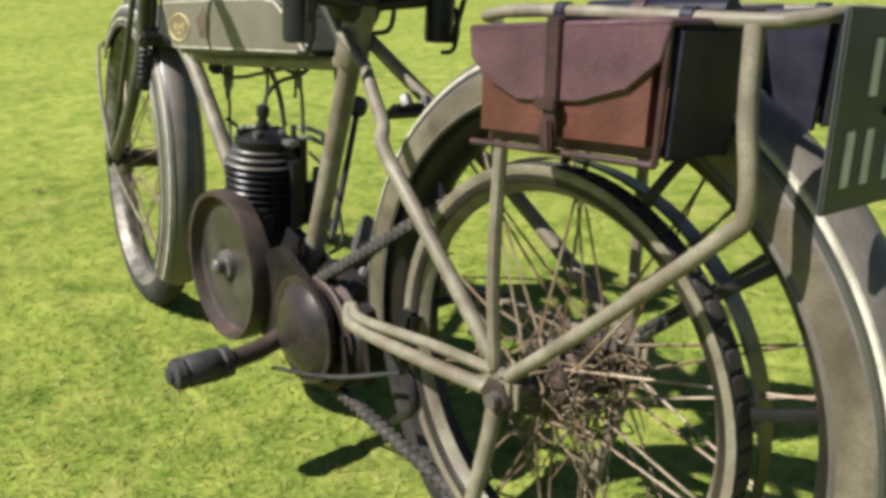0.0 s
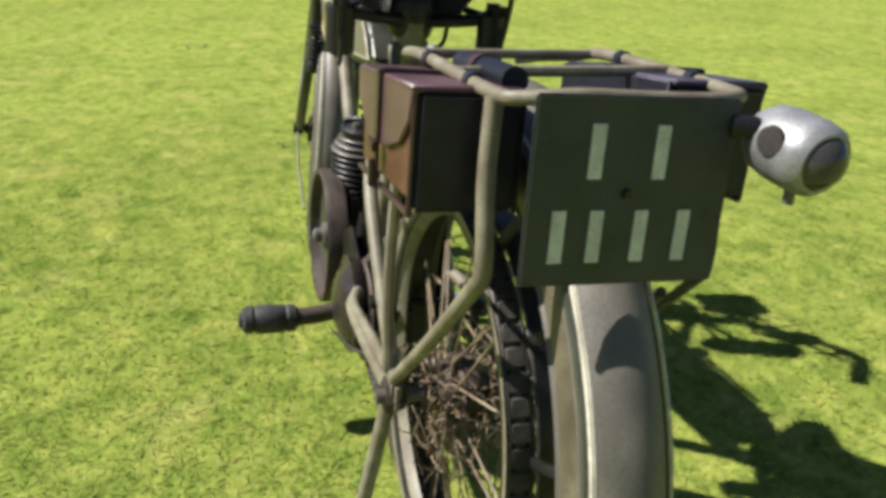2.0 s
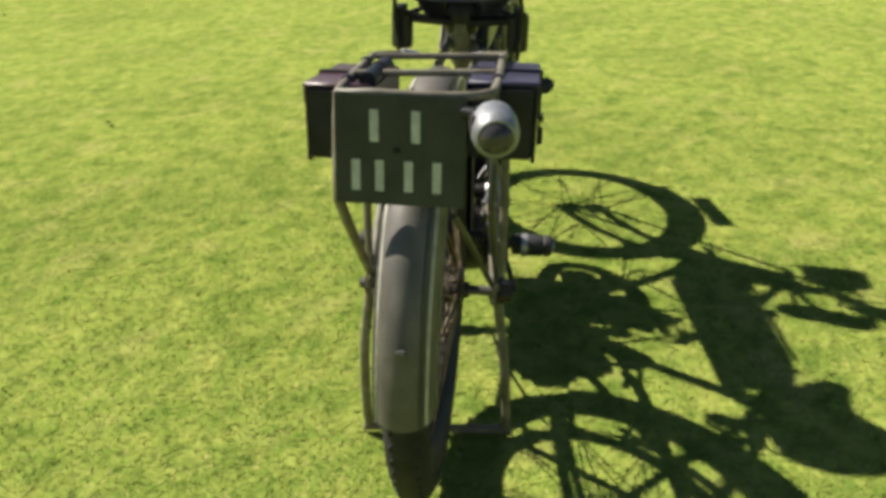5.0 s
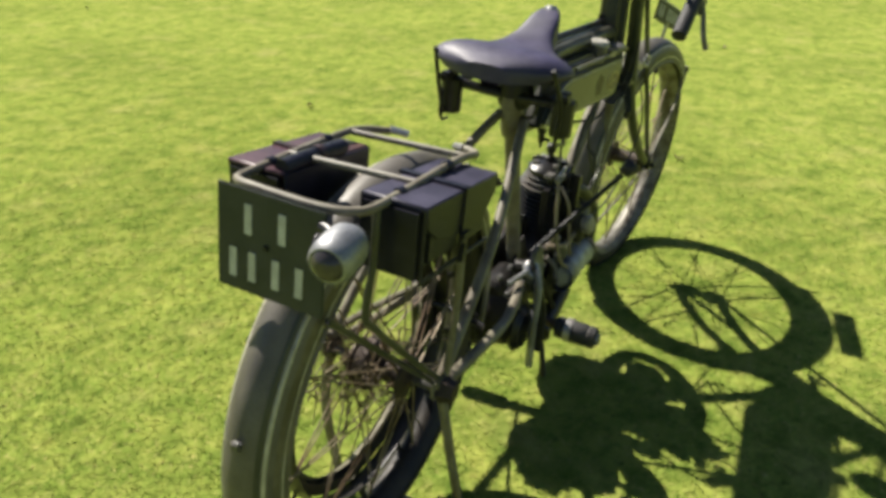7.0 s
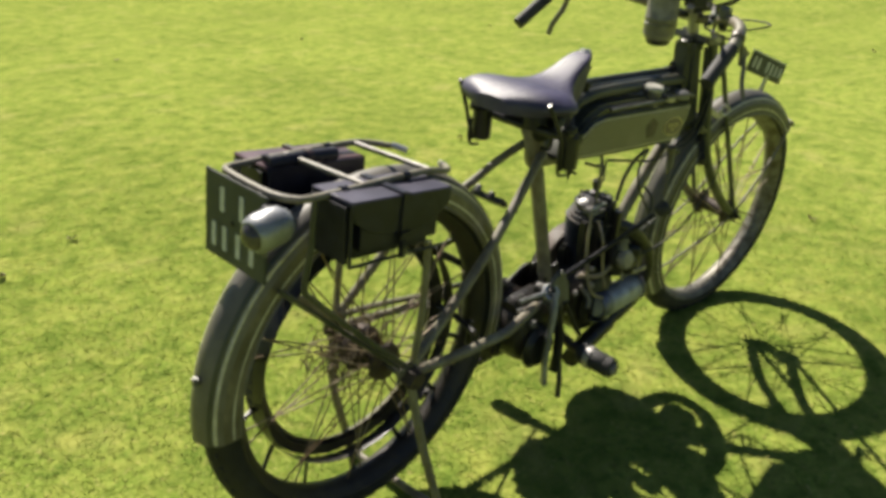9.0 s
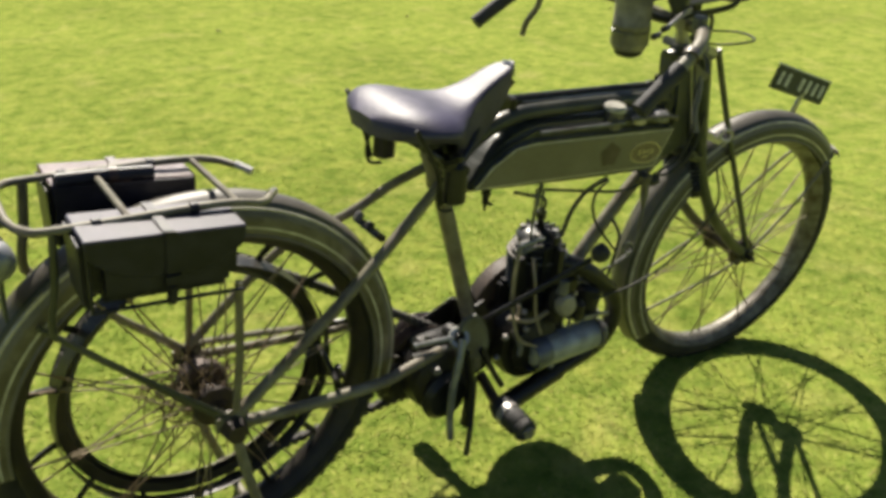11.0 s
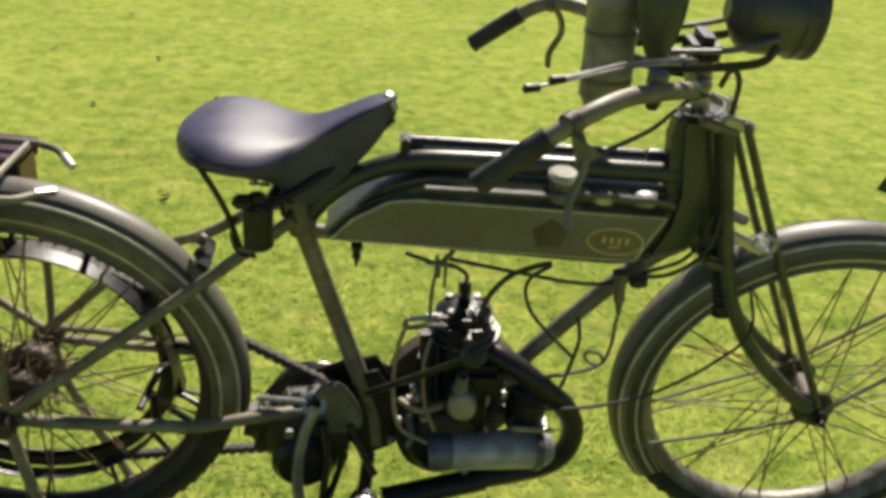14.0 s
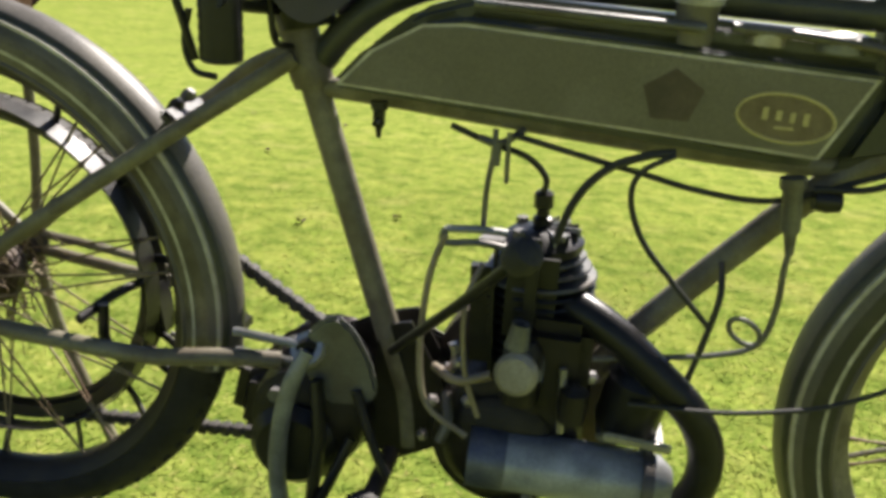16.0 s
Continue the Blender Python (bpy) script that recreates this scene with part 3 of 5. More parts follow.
# saddle with coil springs
def saddle_top():
    """Leather stretched from a broad rear to a narrow, raised nose, with a dropped skirt."""
    bm, rows = bmesh.new(), []
    n, m = 44, 27
    along = np.linspace(0, 1, n + 1)
    wides = np.interp(along, (0, 0.03, 0.10, 0.18, 0.27, 0.38, 0.5, 0.62, 0.75, 0.9, 0.97, 1), (0.035, 0.07, 0.105, 0.121, 0.126, 0.120, 0.084, 0.050, 0.035, 0.029, 0.021, 0.008))
    tops = np.interp(along, (0, 0.05, 0.12, 0.2, 0.3, 0.4, 0.5, 0.6, 0.7, 0.8, 0.9, 1), (0.770, 0.780, 0.787, 0.790, 0.787, 0.781, 0.777, 0.780, 0.791, 0.806, 0.820, 0.828))
    skirts = np.interp(along, (0, 0.35, 0.45, 0.53, 0.62, 0.75, 0.88, 0.95, 1), (0.022, 0.024, 0.032, 0.082, 0.098, 0.084, 0.062, 0.042, 0.026))
    for _ in range(3):
        skirts[1:-1] = skirts[:-2] * 0.25 + skirts[1:-1] * 0.5 + skirts[2:] * 0.25
    for _ in range(6):
        wides[1:-1] = wides[:-2] * 0.25 + wides[1:-1] * 0.5 + wides[2:] * 0.25
        tops[1:-1] = tops[:-2] * 0.25 + tops[1:-1] * 0.5 + tops[2:] * 0.25
    for i in range(n + 1):
        u = i / n
        x = 0.268 + 0.289 * u
        wide, top = float(wides[i]), float(tops[i])
        skirt = float(skirts[i])
        row = []
        for j in range(m + 1):
            v = 2 * j / m - 1
            if abs(v) < 0.62:
                w = v / 0.62
                row.append(bm.verts.new((x, wide * w * 0.95, top - (0.006 * w * w + 0.014 * w**6) * (wide / 0.128))))
            else:
                e = (abs(v) - 0.62) / 0.38
                drop = skirt * e
                row.append(bm.verts.new((x, math.copysign(wide * (0.95 + 0.06 * math.sin(math.pi * min(1, e * 1.15)) - 0.10 * e * e), v), top - 0.020 * (wide / 0.128) - drop)))
        rows.append(row)
    for a, b in zip(rows, rows[1:]):
        for j in range(m):
            bm.faces.new((a[j], a[j + 1], b[j + 1], b[j]))
    bm.faces.new(rows[0])
    bm.faces.new(rows[-1][::-1])
    bmesh.ops.recalc_face_normals(bm, faces=bm.faces)
    inside = bmesh.ops.solidify(bm, geom=bm.faces[:], thickness=0.004)
    return bm


saddle = part("saddle", saddle_top(), SADDLE_LEATHER, bike, "worn black leather sprung saddle with raised nose")
part("nose_frame", prism([(0.425, 0.690), (0.440, 0.748), (0.500, 0.752), (0.542, 0.794), (0.534, 0.804), (0.470, 0.764), (0.405, 0.752), (0.398, 0.700)], -0.024, 0.024, 0.006), BLACK_METAL, saddle, "black saddle nose frame")
part("nose_cap", lathe([(0, -0.010), (0.012, -0.008), (0.016, 0.0), (0.011, 0.006), (0, 0.008)], (0.551, 0, 0.816), (1, 0, 0.5), 16), BRIGHT, saddle)
for s in (-1, 1):
    x, y = 0.374, s * 0.110
    part("spring", lathe([(0, -0.032), (0.017, -0.032), (0.0200, -0.029), (0.0195, -0.026), (0.0205, -0.021), (0.0195, -0.016), (0.0205, -0.011), (0.0195, -0.006), (0.0205, -0.001), (0.0195, 0.004), (0.0205, 0.009), (0.0195, 0.014), (0.0205, 0.019), (0.0195, 0.024), (0.0200, 0.029), (0.015, 0.033), (0.010, 0.036), (0.010, 0.046), (0, 0.047)], (x + 0.004, y * 0.97, 0.676), (0, 0, 1), 20), BLACK_METAL, saddle, "black close-wound spring")
    part("spring_link", tube(((0.300, s * 0.106, 0.772), (0.335, s * 0.114, 0.71), (x - 0.020, y, 0.645)), 0.0040, 8), BLACK_METAL, saddle)
    part("spring_link", tube(((x - 0.024, y, 0.690), (x - 0.030, y, 0.660), (x - 0.022, y, 0.636), (x, y, 0.631)), 0.0032, 8), BLACK_METAL, saddle)
    part("spring_cap", box((x - 0.014, y, 0.712), (0.026, 0.022, 0.016), 0.004), BLACK_METAL, saddle)
    part("under_bar", tube(((x, y, 0.700), (0.43, s * 0.07, 0.712), (0.49, s * 0.022, 0.742), (0.555, s * 0.010, 0.796)), 0.0055, 8), BLACK_METAL, saddle)
part("spring_yoke", tube(((0.382, -0.125, 0.702), (0.392, -0.06, 0.694), (0.40, 0, 0.690), (0.392, 0.06, 0.694), (0.382, 0.125, 0.702)), 0.009, 10), BLACK_METAL, saddle, "black saddle cross bar")
part("seat_pin", lathe([(0, -0.03), (0.030, -0.03), (0.034, -0.015), (0.030, 0.02), (0.02, 0.035), (0, 0.035)], (0.418, 0, 0.700), (-0.2, 0, 1), 16), BLACK_METAL, saddle)
part("spring_rod", tube(((0.402, -0.05, 0.700), (0.406, -0.045, 0.66), (0.414, -0.02, 0.652)), 0.0035, 8), BLACK_METAL, saddle)

# fuel tank
tank = part("fuel_tank", prism([(0.458, 0.620), (0.497, 0.662), (0.545, 0.692), (0.590, 0.703), (0.968, 0.684), (0.968, 0.655), (0.930, 0.588), (0.90, 0.585)], -0.047, 0.047, 0.010, 3), OLIVE, bike, "khaki and olive flat fuel tank with pale lining")
for s in (-1, 1):
    y0, y1 = (0.0465, 0.0482) if s > 0 else (-0.0482, -0.0465)
    part("lining", prism([(0.468, 0.6235), (0.502, 0.659), (0.552, 0.687), (0.592, 0.6905), (0.962, 0.671), (0.925, 0.5955)], y0, y1), CREAM, tank, "pale lining round the side panel")
    y0, y1 = (0.0467, 0.0492) if s > 0 else (-0.0492, -0.0467)
    part("side_panel", prism([(0.474, 0.6255), (0.505, 0.657), (0.553, 0.6842), (0.592, 0.6875), (0.957, 0.6685), (0.9225, 0.5985)], y0, y1, 0.0006, 1), PANEL, tank, "khaki side panel")
    ring = [(0.889 + 0.043 * math.cos(a), 0.631 - 0.003 * math.cos(a) + 0.0215 * math.sin(a)) for a in (2 * math.pi * k / 40 for k in range(40))]
    part("emblem_ring", tube([(x, s * 0.0495, z) for x, z in ring] + [(ring[0][0], s * 0.0495, ring[0][1])], 0.0016, 6, 1), GOLD, tank, "gold oval line")
    fill = prism([(0.889 + (x - 0.889) * 0.97, 0.631 + (z - 0.631) * 0.97) for x, z in ring], *sorted((s * 0.0488, s * 0.0495)))
    part("emblem_field", fill, BADGE_FIELD, tank, "brownish oval transfer")
    for k, (dx, dz, w, h) in enumerate(((-0.018, 0.002, 0.009, 0.011), (-0.006, 0.001, 0.009, 0.009), (0.006, 0.0, 0.008, 0.009), (0.018, -0.001, 0.009, 0.011), (0.0, -0.010, 0.030, 0.0025))):
        part("emblem_bar", box((0.889 + dx, s * 0.0497, 0.632 + dz), (w * 0.55, 0.0012, h), 0), GOLD, tank)
    part("badge", prism([(0.788 + 0.029 * math.sin(2 * math.pi * k / 5), 0.641 + 0.026 * math.cos(2 * math.pi * k / 5)) for k in range(5)], s * 0.0490, s * 0.0497), BADGE, tank, "faded dark five-sided transfer")
part("filler_neck", lathe([(0, -0.024), (0.019, -0.024), (0.019, 0.004), (0.0195, 0.006), (0.0195, 0.012), (0, 0.012)], (0.800, -0.028, 0.712), (0, -0.1, 1), 24), KHAKI, tank)
part("filler_cap", lathe([(0, 0.012), (0.0225, 0.012), (0.0225, 0.018), (0.018, 0.022), (0, 0.023)], (0.800, -0.028, 0.712), (0, -0.1, 1), 24), CANVAS, tank, "pale filler cap")
part("filler_cap", lathe([(0, -0.006), (0.017, -0.006), (0.017, 0.004), (0.012, 0.008), (0, 0.009)], (0.862, -0.036, 0.698), (0, 0, 1), 20), BRIGHT, tank)
part("filler_cap", lathe([(0, -0.006), (0.020, -0.006), (0.020, 0.008), (0.015, 0.012), (0, 0.013)], (0.925, -0.034, 0.696), (0, 0, 1), 20), ALLOY, tank)
part("tap", joined(lathe([(0, -0.022), (0.0025, -0.021), (0.0035, -0.012), (0.0065, -0.008), (0.0065, 0.006), (0.009, 0.008), (0.009, 0.016), (0, 0.016)], (0.509, -0.030, 0.592), (0, 0, 1), 12), tube(((0.509, -0.030, 0.590), (0.509, -0.048, 0.588)), 0.0030, 8)), BLACK_METAL, tank)
# Two thin rods drawn as the glint along the tank's rounded top edge.
part("tank_edge_glint", tube(((0.60, -0.050, 0.710), (0.79, -0.052, 0.704), (0.80, -0.052, 0.703)), 0.004, 8), GREY_METAL, tank)
part("tank_edge_glint", tube(((0.83, -0.048, 0.706), (0.90, -0.050, 0.703), (0.955, -0.050, 0.697), (0.966, -0.046, 0.688)), 0.0045, 8), GREY_METAL, tank)

part("tank_crown", prism([(0.500, 0.664), (0.545, 0.700), (0.600, 0.717), (0.968, 0.704), (0.968, 0.660), (0.560, 0.660)], -0.037, 0.037, 0.009, 3), OLIVE, tank, "dark olive crown of the tank under the top tube")

pump = part("tyre_pump", tube(((0.580, 0.020, 0.748), (0.93, 0.020, 0.739)), 0.0120, 14), BLACK_METAL, bike, "black tyre pump clipped along the top tube")
part("pump_handle", lathe([(0, -0.02), (0.010, -0.02), (0.0135, -0.012), (0.0125, 0.01), (0.010, 0.02), (0, 0.02)], (0.955, 0.022, 0.738), (1, 0, -0.03), 16), BLACK_METAL, pump)
for x in (0.574, 0.972):
    part("pump_clip", box((x, 0.014, 0.741), (0.013, 0.036, 0.040), 0.003), BLACK_METAL, pump)
part("pump_band", tube(((0.600, 0.008, 0.7485), (0.93, 0.008, 0.7400)), 0.0022, 6), BRIGHT, pump)

# ---- engine ----
engine = part("engine", joined(lathe([(0, -0.052), (0.060, -0.052), (0.082, -0.045), (0.086, -0.03), (0.086, 0.03), (0.082, 0.045), (0.060, 0.052), (0, 0.052)], (0.668, 0, 0.245), seg=36), box((0.700, 0, 0.300), (0.11, 0.085, 0.05), 0.012)), OILY, bike, "oily black single-cylinder engine with finned barrel")
BORE, LEANING = Vector((0.692, 0.002, 0.300)), Vector((-0.05, 0, 1)).normalized()
part("barrel", lathe([(0, -0.01), (0.040, -0.01), (0.040, 0.165), (0, 0.165)], BORE, LEANING, 24), BLACK_METAL, engine)
for k in range(15):
    r = 0.056 + 0.0004 * k if k < 12 else 0.060 - 0.006 * (k - 11)
    # Top four fins go grey to paint in the sky and sun on them.
    part("fin", lathe([(0.030, 0.014 + 0.0108 * k), (r, 0.0135 + 0.0108 * k), (r + 0.0015, 0.0155 + 0.0108 * k), (r, 0.0175 + 0.0108 * k), (0.030, 0.0175 + 0.0108 * k)], BORE, LEANING, 32, True), BLACK_METAL if k < 11 else GREY_METAL, engine)
part("cylinder_head", lathe([(0, 0.16), (0.044, 0.162), (0.046, 0.172), (0.034, 0.182), (0.018, 0.186), (0, 0.187)], BORE, LEANING, 28), BLACK_METAL, engine, "black cylinder head")
for k in range(4):
    a = math.pi / 4 + k * math.pi / 2
    part("head_bolt", lathe([(0, 0.165), (0.007, 0.165), (0.007, 0.187), (0, 0.188)], BORE + Vector((0.032 * math.cos(a), 0.032 * math.sin(a), 0)), LEANING, 6), GREY_METAL, engine)
# Three of the nine head fins are pale alloy, standing in for sun glints.
for k in range(9):
    a = math.pi * (k / 8 - 0.5)
    part("head_fin", box((0, 0, 0), (0.030, 0.0022, 0.020), 0.0008, segments=1), ALLOY if k in (1, 4, 6) else BLACK_METAL, engine, m=Matrix.Translation(BORE + LEANING * 0.178 + Vector((0.026 * math.cos(a), 0.026 * math.sin(a), 0))) @ Matrix.Rotation(a, 4, "Z"))
plug = part("spark_plug", lathe([(0, 0.184), (0.010, 0.184), (0.011, 0.196), (0.007, 0.198), (0.007, 0.205), (0.0105, 0.208), (0.0105, 0.222), (0.006, 0.226), (0, 0.226)], BORE, LEANING, 14), BLACK_METAL, engine, "black spark plug cap")
part("compression_tap", tube(((0.650, -0.046, 0.490), (0.623, -0.050, 0.492), (0.589, -0.052, 0.490)), 0.0042, 8), ALLOY, engine, "bright compression tap")
part("tap_fork", tube(((0.650, -0.046, 0.474), (0.624, -0.050, 0.478), (0.590, -0.052, 0.475), (0.585, -0.052, 0.482), (0.589, -0.052, 0.490)), 0.0040, 8), GREY_METAL, engine)
part("port_block", box((0.680, -0.052, 0.425), (0.052, 0.044, 0.130), 0.020), BLACK_METAL, engine)
part("transfer_block", box((0.642, -0.020, 0.388), (0.052, 0.062, 0.160), 0.024, (0, -3, 0), 4), BLACK_METAL, engine)
part("port_block", box((0.640, 0.030, 0.330), (0.040, 0.030, 0.075), 0.008), BLACK_METAL, engine)
part("transfer_cover", box((0.634, -0.020, 0.470), (0.030, 0.022, 0.010), 0.003), GREY_METAL, engine)
flywheel = part("flywheel", lathe([(0, 0.062), (0.016, 0.060), (0.018, 0.074), (0.030, 0.078), (0.104, 0.074), (0.110, 0.078), (0.115, 0.094), (0.122, 0.095), (0.125, 0.088), (0.125, 0.060), (0.118, 0.056), (0, 0.056)], (0.692, -0.013, 0.265), seg=64), RUSTY, engine, "outside flywheel with rusty brown rim")
part("flywheel_face", lathe([(0.030, 0.0785), (0.034, 0.0800), (0.103, 0.0765), (0.104, 0.0745), (0.030, 0.077)], (0.692, -0.013, 0.265), seg=64, closed=True), FACE, engine, "dark oily flywheel face")
part("flywheel_nut", lathe([(0, 0.075), (0.026, 0.077), (0.024, 0.086), (0.014, 0.088), (0.013, 0.100), (0.008, 0.104), (0, 0.104)], (0.692, -0.013, 0.265), seg=18), GREY_METAL, engine)
part("exhaust_pipe", tube(((0.715, -0.025, 0.415), (0.742, -0.040, 0.410), (0.778, -0.054, 0.392), (0.818, -0.060, 0.360), (0.858, -0.060, 0.322), (0.880, -0.058, 0.275), (0.876, -0.055, 0.222), (0.846, -0.052, 0.186), (0.79, -0.050, 0.166), (0.70, -0.055, 0.150), (0.60, -0.070, 0.135)), 0.0190, 14, 6), BLACK_METAL, engine, "black exhaust pipe curving under the engine")
part("exhaust_tail", tube(((0.74, -0.056, 0.158), (0.60, -0.070, 0.136), (0.565, -0.075, 0.131)), 0.021, 14, 4), BLACK_METAL, engine)
part("valve_chest", box((0.712, -0.052, 0.352), (0.075, 0.046, 0.110), 0.014), OILY, engine)
part("silencer", lathe([(0, -0.108), (0.022, -0.106), (0.031, -0.096), (0.033, -0.08), (0.033, 0.07), (0.030, 0.092), (0.020, 0.104), (0, 0.106)], (0.744, -0.068, 0.238), (1, 0.05, -0.04), 24), SILENCER, engine, "dull blue-grey cylindrical box beside the crankcase")
part("silencer_end", lathe([(0.0332, -0.112), (0.0342, -0.098), (0.0342, -0.074), (0.0334, -0.072), (0.0325, -0.09)], (0.744, -0.068, 0.238), (1, 0.05, -0.04), 24, True), BLUED, engine, "heat-blued end ring")
part("silencer_band", lathe([(0.0335, -0.006), (0.0355, -0.006), (0.0355, 0.006), (0.0335, 0.006)], (0.82, -0.065, 0.235), (1, 0.05, -0.04), 24, True), GREY_METAL, engine)
magneto = part("magneto", lathe([(0, -0.036), (0.030, -0.036), (0.034, -0.03), (0.034, 0.026), (0.026, 0.036), (0, 0.038)], (0.800, -0.040, 0.318), (0.15, 0, 1), 22), BLACK_METAL, engine, "black magneto with bright strap")
# Bright disc painted in for the sunlit top of the magneto.
part("magneto_lit_top", lathe([(0, 0), (0.020, 0), (0.016, 0.006), (0, 0.008)], (0.804, -0.040, 0.355), (0.15, 0, 1), 18), BRIGHT, engine)
part("magneto_strap", box((0.806, -0.078, 0.290), (0.070, 0.006, 0.010), 0.002, (0, 4, 0)), BRIGHT, engine)
part("magneto_base", box((0.800, -0.03, 0.280), (0.070, 0.070, 0.012), 0.003), GREY_METAL, engine)
carb = part("carburettor", lathe([(0, -0.03), (0.020, -0.03), (0.022, 0.0), (0.020, 0.028), (0.012, 0.04), (0, 0.042)], (0.680, -0.080, 0.352), (0, 0, 1), 18), OILY, engine, "small oily carburettor")
part("carburettor_neck", lathe([(0.007, -0.012), (0.0125, -0.012), (0.009, 0.014), (0.007, 0.014)], (0.674, -0.096, 0.402), (0.1, 0, 1), 16, True), GREY_METAL, engine)
part("carburettor_cover", lathe([(0, -0.008), (0.021, -0.008), (0.022, 0.004), (0.017, 0.009), (0, 0.010)], (0.676, -0.108, 0.367), (-0.15, -1, 0.25), 22), PALE_BRASS, engine, "pale round cover")
part("carburettor_float", lathe([(0, -0.02), (0.014, -0.02), (0.015, 0.014), (0.006, 0.02), (0, 0.028)], (0.735, -0.086, 0.330), (0, 0, 1), 16), OILY, engine)
part("inlet_pipe", tube(((0.690, -0.060, 0.375), (0.690, -0.080, 0.362), (0.690, -0.088, 0.35)), 0.013, 10), GREY_METAL, engine)
part("oil_pipe", tube(((0.588, -0.053, 0.484), (0.578, -0.060, 0.452), (0.573, -0.064, 0.418), (0.572, -0.074, 0.360), (0.585, -0.088, 0.305), (0.63, -0.092, 0.276)), 0.0036, 8), COPPER, engine, "thin dull copper oil pipe")
part("oil_pipe", tube(((0.628, -0.05, 0.455), (0.616, -0.076, 0.42), (0.622, -0.085, 0.35), (0.640, -0.09, 0.30)), 0.0030, 8), COPPER, engine)
part("crankcase_cover", lathe([(0, 0.0), (0.058, 0.0), (0.062, -0.006), (0.050, -0.016), (0.022, -0.020), (0, -0.020)], (0.662, -0.052, 0.245), seg=28), OILY, engine)
for x, y, z in ((0.600, -0.040, 0.325), (0.585, -0.045, 0.285), (0.625, -0.058, 0.300), (0.612, -0.060, 0.345), (0.735, -0.058, 0.300), (0.752, -0.052, 0.345), (0.575, -0.038, 0.235), (0.700, -0.070, 0.195)):
    part("bolt", lathe([(0, 0), (0.007, 0), (0.0065, 0.007), (0.003, 0.010), (0, 0.010)], (x, y, z), (0.1, -1, 0.2), 6), BRIGHT, engine)
part("crank_pipe", tube(((0.585, -0.050, 0.33), (0.615, -0.082, 0.335), (0.650, -0.088, 0.350)), 0.0050, 10), COPPER, engine, "dull copper crankcase pipe")
part("breather_arm", tube(((0.590, -0.040, 0.322), (0.603, -0.050, 0.326), (0.608, -0.052, 0.348), (0.604, -0.052, 0.362)), 0.0052, 8), BRIGHT, engine, "bright bent breather arm")
part("tappet_rod", tube(((0.722, -0.080, 0.365), (0.726, -0.080, 0.290)), 0.004, 8), BRIGHT, engine)
part("drain_tap", tube(((0.60, -0.05, 0.30), (0.606, -0.072, 0.275), (0.60, -0.078, 0.255)), 0.006, 8), GREY_METAL, engine)

# ---- gearbox and drive ----
gearbox = part("gearbox", lathe([(0, -0.062), (0.05, -0.062), (0.066, -0.05), (0.070, -0.03), (0.070, 0.03), (0.06, 0.045), (0, 0.045)], (0.440, 0, 0.235), seg=30), OILY, bike, "oily dark gearbox with kick-start quadrant")
part("gearbox_lid", lathe([(0, -0.052), (0.022, -0.050), (0.030, -0.042), (0.031, 0.040), (0.024, 0.050), (0, 0.052)], (0.446, -0.008, 0.288), (1, 0, 0.05), 22), OILY, gearbox)
for x in (0.418, 0.470):
    part("lid_nut", lathe([(0, -0.004), (0.007, -0.004), (0.007, 0.005), (0.004, 0.009), (0, 0.009)], (x, -0.018, 0.317), (0, -0.3, 1), 6), GREY_METAL, gearbox)
part("rear_housing", box((0.364, 0.018, 0.226), (0.066, 0.068, 0.100), 0.022, (0, 12, 0), 3), OILY, gearbox)
part("clutch_dome", lathe([(0.0, 0.100), (0.014, 0.0995), (0.034, 0.096), (0.052, 0.089), (0.064, 0.080), (0.069, 0.076), (0.075, 0.078), (0.079, 0.077), (0.079, 0.070), (0.072, 0.060), (0, 0.056)], (0.446, -0.008, 0.238), seg=48), BROWN_METAL, gearbox, "polished brown domed clutch cover")
part("belt_pulley", lathe([(0.02, 0.026), (0.081, 0.027), (0.084, 0.031), (0.069, 0.041), (0.084, 0.051), (0.081, 0.0545), (0.02, 0.0555)], (0.436, -0.008, 0.230), seg=40, closed=True), RUSTY, gearbox)
part("side_cover", lathe([(0, -0.062), (0.048, -0.062), (0.052, -0.07), (0.040, -0.082), (0, -0.084)], (0.432, 0, 0.215), seg=26), BLACK_METAL, gearbox)
part("kick_quadrant", prism([(0.449, 0.362), (0.464, 0.378), (0.482, 0.384), (0.500, 0.370), (0.519, 0.336), (0.528, 0.300), (0.518, 0.280), (0.470, 0.276), (0.444, 0.312)], -0.072, -0.062, 0.004, 2), GREY_METAL, gearbox, "grey kick-start quadrant")
part("kick_lever", tube(((0.452, -0.080, 0.342), (0.438, -0.094, 0.308), (0.427, -0.098, 0.255), (0.424, -0.100, 0.19), (0.432, -0.100, 0.135)), 0.0105, 10, flat=0.7), ALLOY, gearbox, "grey curved kick-start lever")
part("kick_blade", tube(((0.462, -0.080, 0.310), (0.470, -0.094, 0.25), (0.466, -0.100, 0.19), (0.462, -0.100, 0.155)), 0.012, 10, flat=0.6), BLACK_METAL, gearbox, "black lever blade")
part("kick_ring", lathe([(0.0115, -0.006), (0.019, -0.006), (0.021, 0.0), (0.019, 0.006), (0.0115, 0.006)], (0.450, -0.070, 0.340), (-0.2, -0.75, 0.6), 20, True), BRIGHT, gearbox, "bright ring of the kick-start boss")
part("kick_boss", lathe([(0, -0.025), (0.015, -0.025), (0.018, 0), (0.015, 0.015), (0, 0.015)], (0.451, -0.060, 0.337), (0, -1, 0), 14), OILY, gearbox)
part("gear_rod", tube(((0.36, -0.058, 0.343), (0.45, -0.070, 0.343)), 0.0052, 8), ALLOY, gearbox)
